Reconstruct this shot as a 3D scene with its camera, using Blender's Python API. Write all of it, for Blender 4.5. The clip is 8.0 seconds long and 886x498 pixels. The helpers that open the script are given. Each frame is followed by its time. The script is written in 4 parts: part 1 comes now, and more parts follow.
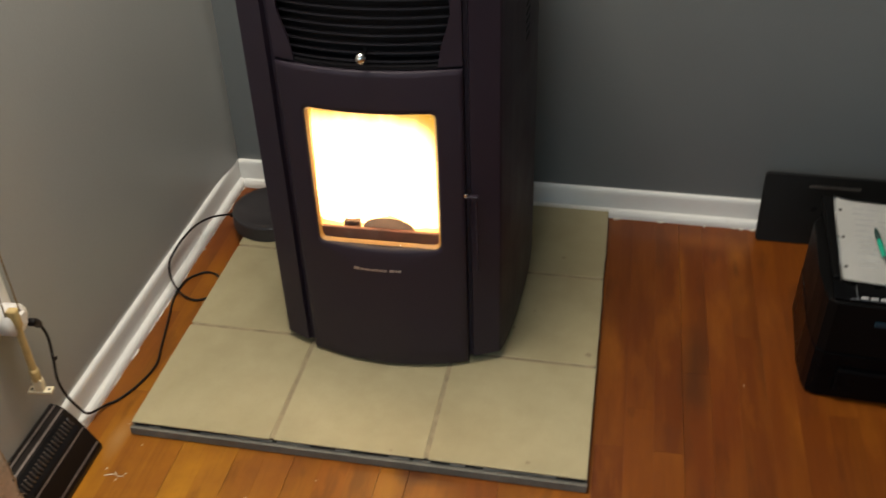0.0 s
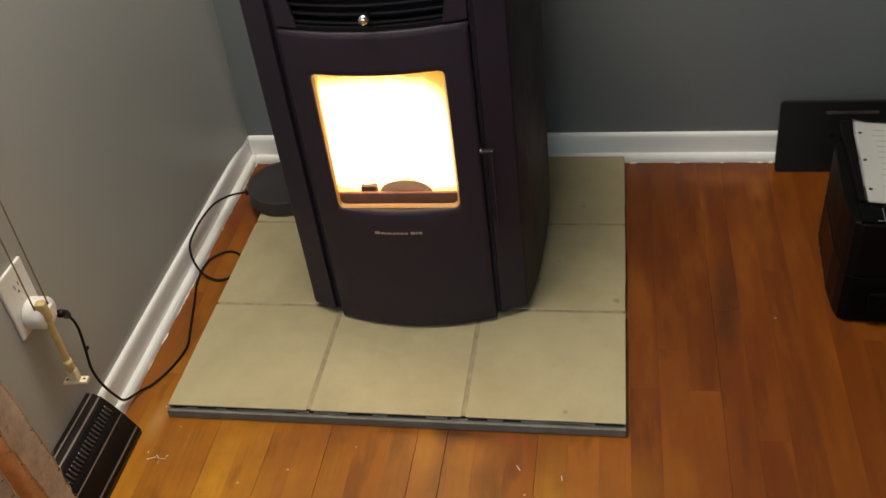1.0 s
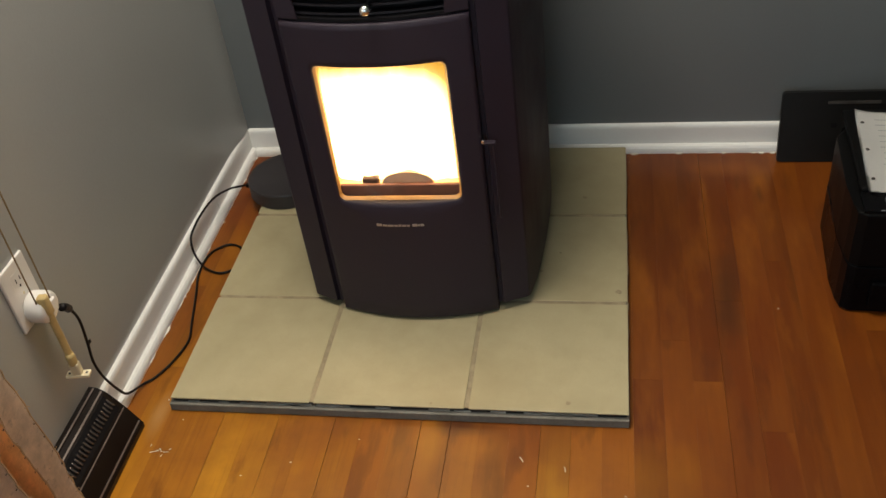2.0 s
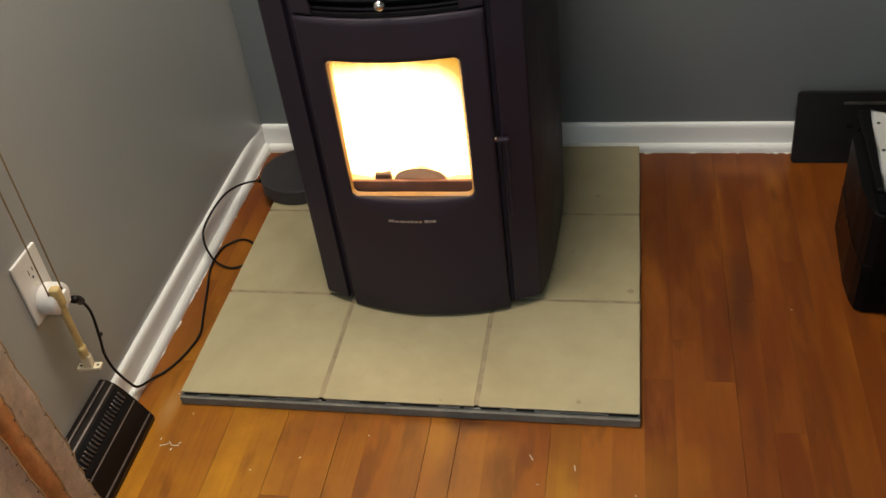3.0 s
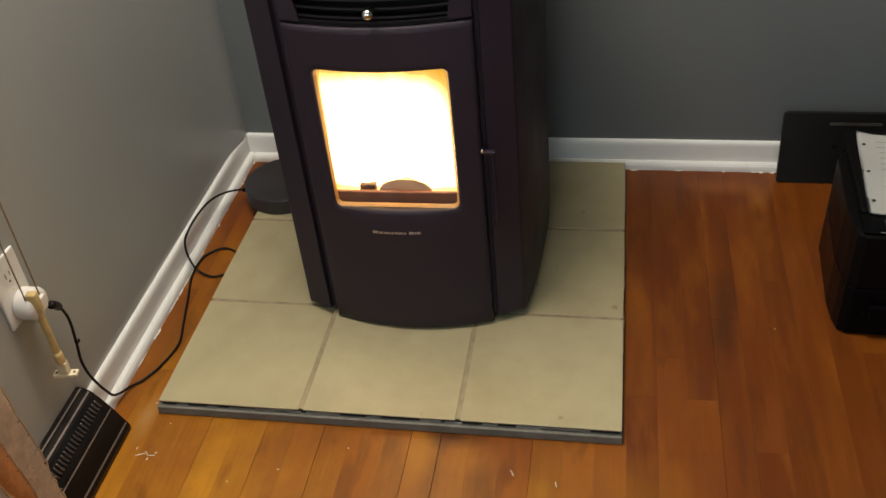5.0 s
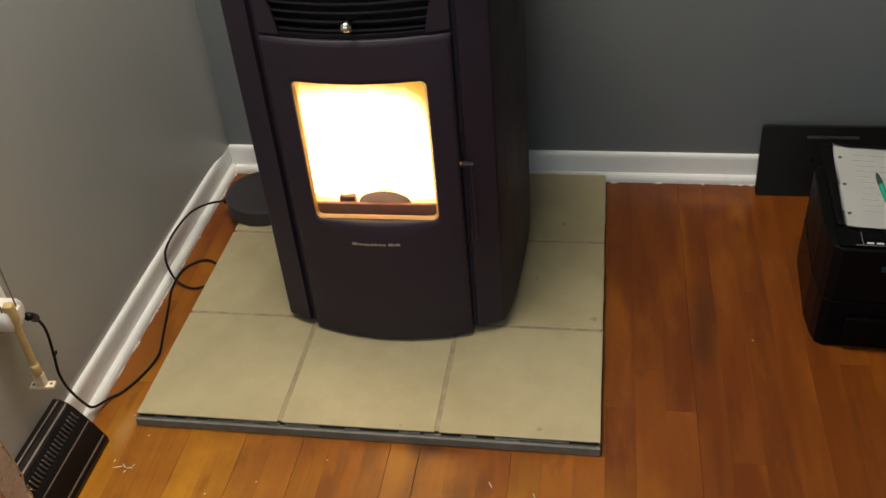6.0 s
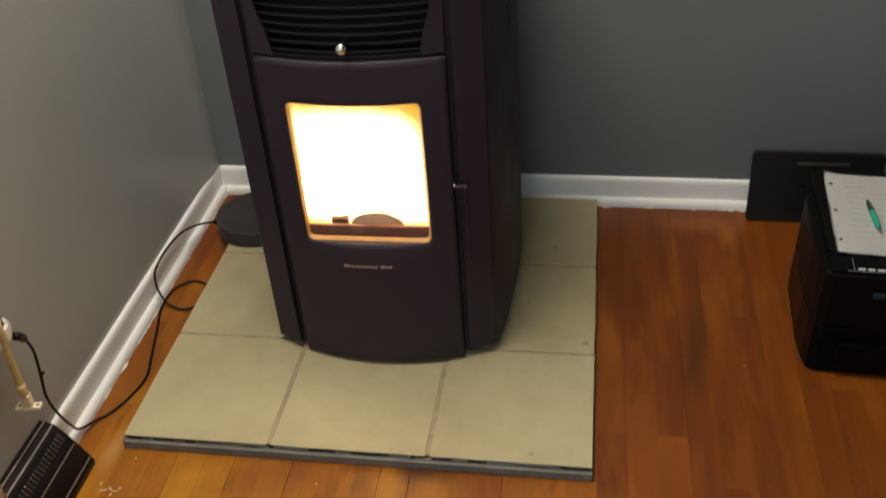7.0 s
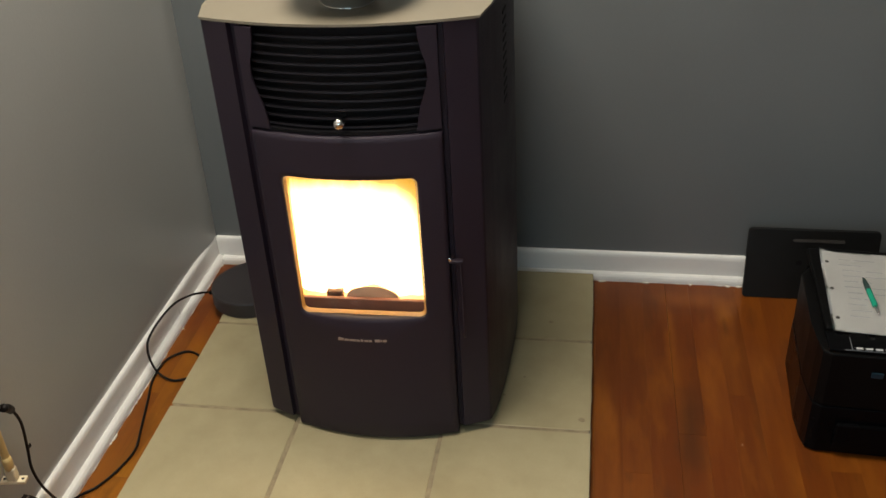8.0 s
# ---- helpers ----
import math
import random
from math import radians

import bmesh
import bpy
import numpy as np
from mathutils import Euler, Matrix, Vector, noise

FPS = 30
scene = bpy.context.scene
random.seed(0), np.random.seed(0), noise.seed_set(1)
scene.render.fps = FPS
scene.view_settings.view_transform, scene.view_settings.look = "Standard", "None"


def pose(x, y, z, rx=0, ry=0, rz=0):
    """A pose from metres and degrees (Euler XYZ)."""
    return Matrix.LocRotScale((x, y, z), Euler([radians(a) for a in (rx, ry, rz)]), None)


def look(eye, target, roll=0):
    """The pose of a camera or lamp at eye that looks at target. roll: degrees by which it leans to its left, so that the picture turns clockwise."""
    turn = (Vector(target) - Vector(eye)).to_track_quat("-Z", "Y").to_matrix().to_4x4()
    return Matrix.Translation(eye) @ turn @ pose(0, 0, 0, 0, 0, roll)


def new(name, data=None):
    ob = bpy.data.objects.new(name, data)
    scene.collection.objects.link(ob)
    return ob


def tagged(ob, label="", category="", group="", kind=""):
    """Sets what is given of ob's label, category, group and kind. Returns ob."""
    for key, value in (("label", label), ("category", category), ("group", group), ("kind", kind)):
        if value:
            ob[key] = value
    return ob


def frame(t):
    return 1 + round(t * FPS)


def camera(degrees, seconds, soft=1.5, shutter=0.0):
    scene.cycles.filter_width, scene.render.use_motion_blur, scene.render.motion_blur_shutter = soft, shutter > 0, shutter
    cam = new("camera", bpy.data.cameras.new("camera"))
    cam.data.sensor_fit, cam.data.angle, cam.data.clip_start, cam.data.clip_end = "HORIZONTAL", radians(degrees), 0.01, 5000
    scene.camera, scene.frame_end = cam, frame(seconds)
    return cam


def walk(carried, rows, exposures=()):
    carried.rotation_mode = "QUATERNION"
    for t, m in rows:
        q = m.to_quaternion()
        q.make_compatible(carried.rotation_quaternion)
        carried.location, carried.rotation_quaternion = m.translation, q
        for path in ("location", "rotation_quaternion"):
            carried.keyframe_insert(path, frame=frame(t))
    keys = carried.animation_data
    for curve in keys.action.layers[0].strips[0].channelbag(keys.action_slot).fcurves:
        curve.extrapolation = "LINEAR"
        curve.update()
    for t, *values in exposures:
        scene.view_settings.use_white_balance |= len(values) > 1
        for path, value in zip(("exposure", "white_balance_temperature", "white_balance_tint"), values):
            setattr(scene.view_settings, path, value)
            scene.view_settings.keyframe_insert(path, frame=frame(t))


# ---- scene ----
cam = camera(49.8, 8.0, shutter=0.5)
PATH = [
    (0, (0.888, -1.201, 1.423), (0.569, 0.384, 0.246), -1.5),
    (0.2, (0.895, -1.207, 1.424), (0.54, 0.357, 0.229), -4.2),
    (0.5, (0.884, -1.205, 1.419), (0.529, 0.35, 0.211), -6.3),
    (1, (0.875, -1.204, 1.406), (0.529, 0.333, 0.174), -7.2),
    (1.5, (0.871, -1.203, 1.403), (0.531, 0.326, 0.159), -7.4),
    (3, (0.868, -1.204, 1.396), (0.5, 0.32, 0.154), -7.4),
    (3.5, (0.86, -1.2, 1.389), (0.487, 0.329, 0.155), -6.9),
    (4, (0.861, -1.198, 1.392), (0.494, 0.335, 0.161), -6.9),
    (4.5, (0.86, -1.197, 1.384), (0.505, 0.341, 0.157), -6.1),
    (6, (0.882, -1.199, 1.385), (0.571, 0.369, 0.183), -4.8),
    (6.5, (0.876, -1.202, 1.384), (0.572, 0.373, 0.189), -4.5),
    (7, (0.872, -1.197, 1.38), (0.585, 0.404, 0.217), -3.7),
    (7.2, (0.877, -1.188, 1.38), (0.588, 0.449, 0.271), -3.3),
    (7.5, (0.874, -1.188, 1.383), (0.591, 0.474, 0.307), -2.9),
    (8, (0.874, -1.185, 1.386), (0.587, 0.496, 0.341), -2.8),
]
walk(cam, [(t, look(eye, target, roll)) for t, eye, target, roll in PATH])

# ---- light ----
world = bpy.data.worlds.new("sky")
scene.world = world
world.use_nodes = True
wn = world.node_tree
sky = wn.nodes.new("ShaderNodeTexSky")
sky.sky_type = "NISHITA"
sky.sun_disc = False
sky.sun_elevation, sky.sun_rotation = radians(35), radians(200)
wn.links.new(sky.outputs[0], wn.nodes["Background"].inputs[0])
wn.nodes["Background"].inputs[1].default_value = 0.1


def lamp(name, kind, energy, colour, m, **size):
    data = bpy.data.lights.new(name, kind)
    data.energy, data.color = energy, colour
    for key, value in size.items():
        if key == "size":
            data.size = value
        elif key == "size_y":
            data.shape, data.size_y = "RECTANGLE", value
        elif key == "spread":
            data.spread = value
        elif key == "radius":
            data.shadow_soft_size = value
    ob = new(name, data)
    ob.matrix_world = m
    return ob


# cool fill for the back wall, from an unseen window assumed at the rear
lamp("rear_window_daylight", "AREA", 16, (0.60, 0.86, 1.0), look((0.85, -3.24, 1.45), (0.85, 0, 1.3)), size=1.3, size_y=1.1)
# daylight in the opening of the side window, and an added overhead light
lamp("window_daylight", "AREA", 7, (0.75, 0.88, 1.0), look((-0.18, -1.0, 1.25), (1.0, -0.95, 1.1)), size=1.0, size_y=1.2)
lamp("ceiling_light_tubes", "AREA", 46, (1.0, 0.92, 0.78), look((0.36, 0.12, 2.325), (0.36, 0.13, 0.0)), size=0.70, size_y=0.95)
scene.view_settings.exposure = 0.0


# ---- materials ----
class Nodes:
    """A material's node tree with short calls."""

    def __init__(self, name):
        self.mat = bpy.data.materials.new(name)
        self.mat.use_nodes = True
        self.tree = self.mat.node_tree
        self.bsdf = self.tree.nodes["Principled BSDF"]

    def add(self, kind, **values):
        n = self.tree.nodes.new(kind)
        for key, value in values.items():
            n.inputs[key].default_value = value
        return n

    def join(self, a, b):
        self.tree.links.new(a, b)

    def coords(self, scale=(1, 1, 1), world_space=False, rot=(0, 0, 0)):
        m = self.add("ShaderNodeMapping")
        m.inputs["Scale"].default_value = scale
        m.inputs["Rotation"].default_value = rot
        if world_space:
            g = self.add("ShaderNodeNewGeometry")
            self.join(g.outputs["Position"], m.inputs["Vector"])
        else:
            t = self.add("ShaderNodeTexCoord")
            self.join(t.outputs["Object"], m.inputs["Vector"])
        return m.outputs[0]

    def noise(self, vec, scale, detail=4.0, rough=0.55):
        n = self.add("ShaderNodeTexNoise", Scale=scale, Detail=detail, Roughness=rough)
        self.join(vec, n.inputs["Vector"])
        return n.outputs["Fac"]

    def ramp(self, fac, stops):
        r = self.add("ShaderNodeValToRGB")
        el = r.color_ramp.elements
        while len(el) < len(stops):
            el.new(0.5)
        for e, (p, c) in zip(el, stops):
            e.position, e.color = p, (*c, 1)
        self.join(fac, r.inputs[0])
        return r.outputs[0]

    def mix(self, fac, a, b, mode="MIX"):
        n = self.tree.nodes.new("ShaderNodeMix")
        n.data_type, n.blend_type = "RGBA", mode
        for value, socket in ((fac, n.inputs[0]), (a, n.inputs[6]), (b, n.inputs[7])):
            if isinstance(value, (int, float)):
                socket.default_value = value
            elif isinstance(value, tuple):
                socket.default_value = (*value, 1)
            else:
                self.join(value, socket)
        return n.outputs[2]

    def bump(self, height, strength, distance=0.002):
        b = self.add("ShaderNodeBump", Strength=strength, Distance=distance)
        self.join(height, b.inputs["Height"])
        self.join(b.outputs[0], self.bsdf.inputs["Normal"])

    def colour(self, c):
        if isinstance(c, tuple):
            self.bsdf.inputs["Base Color"].default_value = (*c, 1)
        else:
            self.join(c, self.bsdf.inputs["Base Color"])

    def gloss(self, rough, metal=0.0, spec=0.5):
        if isinstance(rough, (int, float)):
            self.bsdf.inputs["Roughness"].default_value = rough
        else:
            self.join(rough, self.bsdf.inputs["Roughness"])
        self.bsdf.inputs["Metallic"].default_value = metal
        self.bsdf.inputs["Specular IOR Level"].default_value = spec


def paint(name, colour, rough=0.5, vary=0.12, fine=220.0, coarse=4.0, relief=0.08, metal=0.0, spec=0.5, depth=0.001):
    """Paint, plastic or enamel: a colour with faint stains and a fine grain."""
    n = Nodes(name)
    v = n.coords(world_space=True)
    big = n.noise(v, coarse, 5)
    small = n.noise(v, fine, 3)
    dark = tuple(c * (1 - vary) for c in colour)
    light = tuple(min(1, c * (1 + vary)) for c in colour)
    c = n.ramp(big, [(0.3, dark), (0.7, light)])
    c = n.mix(0.25, c, n.ramp(small, [(0.3, dark), (0.7, light)]))
    n.colour(c)
    r = n.ramp(big, [(0.3, (rough * 0.85,) * 3), (0.7, (min(1, rough * 1.15),) * 3)])
    n.gloss(r, metal, spec)
    n.bump(small, relief, depth)
    return n.mat


def wood_material():
    """Stained strip oak: each board its own tone, long grain, worn varnish, painted light falloff."""
    n = Nodes("stained_oak")
    info = n.add("ShaderNodeObjectInfo")
    v = n.coords((1, 1, 1), True)
    shift = n.add("ShaderNodeVectorMath")
    shift.operation = "MULTIPLY_ADD"
    shift.inputs[1].default_value = (1, 1, 1)
    n.join(v, shift.inputs[0])
    jump = n.add("ShaderNodeVectorMath")
    jump.operation = "SCALE"
    jump.inputs[0].default_value = (13.0, 37.0, 0.0)
    n.join(info.outputs["Random"], jump.inputs["Scale"])
    n.join(jump.outputs[0], shift.inputs[2])
    st = n.add("ShaderNodeMapping")
    st.inputs["Scale"].default_value = (9.0, 1.1, 9.0)
    n.join(shift.outputs[0], st.inputs["Vector"])
    fine = n.add("ShaderNodeMapping")
    fine.inputs["Scale"].default_value = (120.0, 3.0, 120.0)
    n.join(shift.outputs[0], fine.inputs["Vector"])
    grain = n.noise(st.outputs[0], 1.6, 6, 0.6)
    figure_map = n.add("ShaderNodeMapping")
    figure_map.inputs["Scale"].default_value = (17.0, 1.8, 17.0)
    n.join(shift.outputs[0], figure_map.inputs["Vector"])
    figure = n.noise(figure_map.outputs[0], 1.0, 5, 0.6)
    pores = n.noise(fine.outputs[0], 1.5, 3, 0.6)
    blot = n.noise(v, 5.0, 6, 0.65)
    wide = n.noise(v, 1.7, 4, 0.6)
    # gold towards the window side: worn varnish, plus the light's falloff put into colour
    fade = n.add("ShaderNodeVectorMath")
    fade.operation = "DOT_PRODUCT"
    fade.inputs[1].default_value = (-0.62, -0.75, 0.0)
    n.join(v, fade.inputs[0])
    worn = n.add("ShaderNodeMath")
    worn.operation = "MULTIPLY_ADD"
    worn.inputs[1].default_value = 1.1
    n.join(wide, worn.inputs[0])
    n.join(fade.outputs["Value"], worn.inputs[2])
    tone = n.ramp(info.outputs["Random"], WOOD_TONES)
    tone = n.mix(n.ramp(worn.outputs[0], [(0.05, (0, 0, 0)), (0.85, (0.82, 0.82, 0.82))]), tone, n.ramp(info.outputs["Random"], WORN_LIT_TONES))
    c = n.mix(n.ramp(grain, [(0.40, (0, 0, 0)), (0.75, (0.6, 0.6, 0.6))]), tone, (0.15, 0.036, 0.006))
    c = n.mix(n.ramp(figure, [(0.40, (0, 0, 0)), (0.75, (0.5, 0.5, 0.5))]), c, (0.29, 0.092, 0.009))
    c = n.mix(n.ramp(pores, [(0.55, (0, 0, 0)), (0.8, (0.35, 0.35, 0.35))]), c, (0.09, 0.028, 0.008))
    c = n.mix(n.ramp(blot, [(0.45, (0, 0, 0)), (0.9, (0.7, 0.7, 0.7))]), c, (0.13, 0.034, 0.006))
    # dark water marks and bare golden rubs with edges of their own
    mark_map = n.add("ShaderNodeMapping")
    mark_map.inputs["Scale"].default_value = (11.0, 2.6, 11.0)
    n.join(shift.outputs[0], mark_map.inputs["Vector"])
    marks = n.noise(mark_map.outputs[0], 1.0, 5, 0.55)
    c = n.mix(n.ramp(marks, [(0.57, (0, 0, 0)), (0.63, (0.42, 0.42, 0.42)), (0.7, (0.5, 0.5, 0.5))]), c, (0.085, 0.022, 0.005))
    c = n.mix(n.ramp(marks, [(0.30, (0.5, 0.5, 0.5)), (0.36, (0.3, 0.3, 0.3)), (0.45, (0, 0, 0))]), c, (0.29, 0.092, 0.009))
    # single patches and rubs, some painted reflection: place, reach, colour, depth
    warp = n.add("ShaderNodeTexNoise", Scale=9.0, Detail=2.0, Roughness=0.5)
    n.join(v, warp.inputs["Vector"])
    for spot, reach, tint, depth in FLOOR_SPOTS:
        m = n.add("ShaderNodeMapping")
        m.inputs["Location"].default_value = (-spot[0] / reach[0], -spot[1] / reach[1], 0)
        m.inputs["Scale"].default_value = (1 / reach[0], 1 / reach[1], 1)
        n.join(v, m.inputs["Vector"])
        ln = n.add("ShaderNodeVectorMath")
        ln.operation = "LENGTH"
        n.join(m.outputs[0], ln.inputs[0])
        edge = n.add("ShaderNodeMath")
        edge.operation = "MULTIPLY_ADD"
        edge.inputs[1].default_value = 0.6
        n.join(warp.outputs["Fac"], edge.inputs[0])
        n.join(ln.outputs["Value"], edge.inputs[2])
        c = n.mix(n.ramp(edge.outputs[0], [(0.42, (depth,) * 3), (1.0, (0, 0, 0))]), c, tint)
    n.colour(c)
    n.gloss(n.ramp(blot, [(0.1, (0.27,) * 3), (0.9, (0.42,) * 3)]), 0, 0.3)
    n.bump(pores, 0.12, 0.0006)
    return n.mat


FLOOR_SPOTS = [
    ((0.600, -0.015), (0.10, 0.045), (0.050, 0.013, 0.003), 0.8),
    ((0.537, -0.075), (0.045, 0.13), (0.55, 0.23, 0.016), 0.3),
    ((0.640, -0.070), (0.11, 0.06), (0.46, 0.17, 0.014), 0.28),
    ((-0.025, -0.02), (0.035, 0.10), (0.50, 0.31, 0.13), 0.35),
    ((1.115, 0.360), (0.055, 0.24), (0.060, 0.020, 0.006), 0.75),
    # the gold patches from here are the baseboard's reflection put into colour
    ((1.228, 0.800), (0.045, 0.10), (0.36, 0.125, 0.012), 0.4),
    ((1.222, 0.740), (0.014, 0.07), (0.070, 0.018, 0.004), 0.5),
    ((1.150, 0.850), (0.20, 0.06), (0.32, 0.10, 0.011), 0.3),
]
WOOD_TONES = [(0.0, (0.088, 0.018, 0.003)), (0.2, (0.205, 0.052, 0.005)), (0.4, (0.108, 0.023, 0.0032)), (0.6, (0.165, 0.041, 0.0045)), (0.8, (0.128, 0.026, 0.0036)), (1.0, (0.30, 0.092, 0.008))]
# gold set for the brighter side: wear and painted light together
WORN_LIT_TONES = [(0.0, (0.42, 0.155, 0.012)), (0.25, (0.64, 0.300, 0.018)), (0.45, (0.50, 0.195, 0.014)), (0.65, (0.68, 0.335, 0.022)), (0.85, (0.46, 0.165, 0.012)), (1.0, (0.60, 0.265, 0.016))]


def glass_material():
    """A thin clear sheet: mostly see-through, with a faint mirror on it."""
    n = Nodes("thin_glass")
    clear = n.add("ShaderNodeBsdfTransparent", Color=(0.97, 0.95, 0.9, 1))
    shine = n.add("ShaderNodeBsdfGlossy", Roughness=0.03)
    both = n.add("ShaderNodeMixShader")
    both.inputs[0].default_value = 0.015
    n.join(clear.outputs[0], both.inputs[1])
    n.join(shine.outputs[0], both.inputs[2])
    n.join(both.outputs[0], n.tree.nodes["Material Output"].inputs["Surface"])
    return n.mat


def glow(name, colour, strength):
    n = Nodes(name)
    n.colour((0.8, 0.4, 0.1))
    n.bsdf.inputs["Emission Color"].default_value = (*colour, 1)
    n.bsdf.inputs["Emission Strength"].default_value = strength
    return n.mat


def flame_material():
    """Burning gas: white-hot in the body of the fire, dim yellow at the tips."""
    n = Nodes("flame")
    n.colour((0.05, 0.03, 0.01))
    t = n.add("ShaderNodeTexCoord")
    sep = n.add("ShaderNodeSeparateXYZ")
    n.join(t.outputs["Object"], sep.inputs[0])
    terms = []
    for axis, middle, reach in (("X", -0.022, 0.172), ("Z", 0.395, 0.205)):
        off = n.add("ShaderNodeMath")
        off.operation = "SUBTRACT"
        off.inputs[1].default_value = middle
        n.join(sep.outputs[axis], off.inputs[0])
        size = n.add("ShaderNodeMath")
        size.operation = "DIVIDE"
        size.inputs[1].default_value = reach
        n.join(off.outputs[0], size.inputs[0])
        fourth = n.add("ShaderNodeMath")
        fourth.operation = "POWER"
        fourth.inputs[1].default_value = 4.0
        n.join(size.outputs[0], fourth.inputs[0])
        terms.append(fourth.outputs[0])
    total = n.add("ShaderNodeMath")
    total.operation = "ADD"
    n.join(terms[0], total.inputs[0])
    n.join(terms[1], total.inputs[1])
    heat = n.ramp(total.outputs[0], [(0.0, (1, 1, 1)), (0.34, (0.55, 0.55, 0.55)), (0.55, (0.16, 0.16, 0.16)), (1.0, (0.075, 0.075, 0.075))])
    tint = n.ramp(total.outputs[0], [(0.3, (1.0, 0.70, 0.34)), (0.62, (1.0, 0.55, 0.09)), (1.0, (1.0, 0.46, 0.02))])
    power = n.add("ShaderNodeMath")
    power.operation = "MULTIPLY"
    power.inputs[1].default_value = 8.0
    n.join(heat, power.inputs[0])
    n.join(tint, n.bsdf.inputs["Emission Color"])
    n.join(power.outputs[0], n.bsdf.inputs["Emission Strength"])
    return n.mat


def cloth(name, colour, thread=900.0):
    n = Nodes(name)
    v = n.coords((1, 1, 1), True)
    wx = n.add("ShaderNodeTexWave", Scale=thread / 6.28, Distortion=2.0, Detail=2.0)
    wx.bands_direction = "Y"
    wz = n.add("ShaderNodeTexWave", Scale=thread / 6.28, Distortion=2.0, Detail=2.0)
    wz.bands_direction = "Z"
    n.join(v, wx.inputs["Vector"])
    n.join(v, wz.inputs["Vector"])
    weave = n.mix(0.5, wx.outputs["Color"], wz.outputs["Color"])
    slub = n.noise(n.coords((40, 40, 30), True), 3.0, 5, 0.7)
    spots = n.noise(v, 60.0, 4, 0.7)
    dark = tuple(c * 0.72 for c in colour)
    c = n.mix(n.ramp(slub, [(0.3, (0, 0, 0)), (0.7, (0.7, 0.7, 0.7))]), colour, dark)
    c = n.mix(n.ramp(spots, [(0.56, (0, 0, 0)), (0.68, (0.5, 0.5, 0.5))]), c, tuple(v2 * 0.4 for v2 in colour))
    c = n.mix(n.ramp(n.noise(v, 24.0, 5, 0.65), [(0.38, (0, 0, 0)), (0.62, (0.6, 0.6, 0.6))]), c, tuple(v2 * 0.6 for v2 in colour))
    n.colour(c)
    n.gloss(0.95, 0, 0.1)
    n.bump(weave, 0.25, 0.001)
    return n.mat


def tile_material():
    """Glazed floor tile: each tile its own shade, cloudy stains and fine specks."""
    n = Nodes("beige_glazed_tile")
    info = n.add("ShaderNodeObjectInfo")
    v = n.coords((1, 1, 1), True)
    cloud = n.noise(v, 7.0, 6, 0.62)
    stain = n.noise(v, 2.6, 5, 0.6)
    speck = n.noise(v, 420.0, 3)
    c = n.ramp(info.outputs["Random"], [(0.0, (0.36, 0.308, 0.182)), (0.5, (0.40, 0.342, 0.204)), (1.0, (0.43, 0.372, 0.228))])
    c = n.mix(n.ramp(cloud, [(0.35, (0, 0, 0)), (0.8, (0.7, 0.7, 0.7))]), c, (0.32, 0.272, 0.150))
    c = n.mix(n.ramp(stain, [(0.45, (0, 0, 0)), (0.72, (0.75, 0.75, 0.75))]), c, (0.26, 0.212, 0.118))
    c = n.mix(n.ramp(speck, [(0.55, (0, 0, 0)), (0.75, (0.25, 0.25, 0.25))]), c, (0.25, 0.2, 0.12))
    n.colour(c)
    n.gloss(n.ramp(cloud, [(0.3, (0.36,) * 3), (0.8, (0.55,) * 3)]), 0, 0.4)
    n.bump(cloud, 0.1, 0.0015)
    return n.mat


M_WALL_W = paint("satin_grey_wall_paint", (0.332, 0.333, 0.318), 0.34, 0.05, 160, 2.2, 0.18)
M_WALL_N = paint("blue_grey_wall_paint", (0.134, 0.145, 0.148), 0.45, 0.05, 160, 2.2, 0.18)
M_WHITE = paint("white_trim_paint", (0.78, 0.77, 0.74), 0.32, 0.04, 90, 7, 0.12)
M_CHIP = paint("chipped_paint_edge", (0.72, 0.68, 0.6), 0.7, 0.2, 90, 30, 0.3)
M_SMEAR = paint("grey_mortar_smear", (0.30, 0.29, 0.26), 0.9, 0.3, 200, 60, 0.3)
M_DISC = paint("charcoal_plastic", (0.028, 0.024, 0.026), 0.5, 0.15, 400, 9, 0.2)
M_CEIL = paint("ceiling_paint", (0.78, 0.77, 0.74), 0.9, 0.03)
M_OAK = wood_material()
M_GAP = paint("dark_floor_gap", (0.085, 0.028, 0.008), 0.8, 0.2)
M_TILE = tile_material()
M_GROUT = paint("sandy_grout", (0.275, 0.22, 0.135), 0.95, 0.4, 300, 30, 0.5)
M_BOARD = paint("grey_cement_board", (0.175, 0.160, 0.132), 0.85, 0.3, 150, 25, 0.6)
M_BACKER = paint("black_backing_layer", (0.012, 0.012, 0.011), 0.8, 0.3, 150, 25, 0.5)
# charcoal, with the purple haze round the fire mixed into the paint colour
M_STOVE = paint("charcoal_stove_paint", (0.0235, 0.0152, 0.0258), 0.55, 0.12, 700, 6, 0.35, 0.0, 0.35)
# near-black for recesses, slots and underside: their shade is put into the colour
M_RECESS_SHADE = paint("black_recess_shade", (0.005, 0.0045, 0.006), 0.6, 0.15, 500, 6, 0.2, 0.0, 0.2)
M_SLAT = paint("black_grille_steel", (0.0095, 0.008, 0.0105), 0.55, 0.12, 500, 6, 0.1, 0.0, 0.15)
M_TOP = paint("taupe_stove_top", (0.205, 0.178, 0.132), 0.4, 0.06, 400, 8, 0.15)
M_CHROME = paint("polished_chrome", (0.75, 0.74, 0.72), 0.14, 0.05, 300, 10, 0.02, 1.0)
M_SILVER = paint("silver_badge", (0.5, 0.48, 0.48), 0.35, 0.05, 300, 10, 0.02, 0.8)
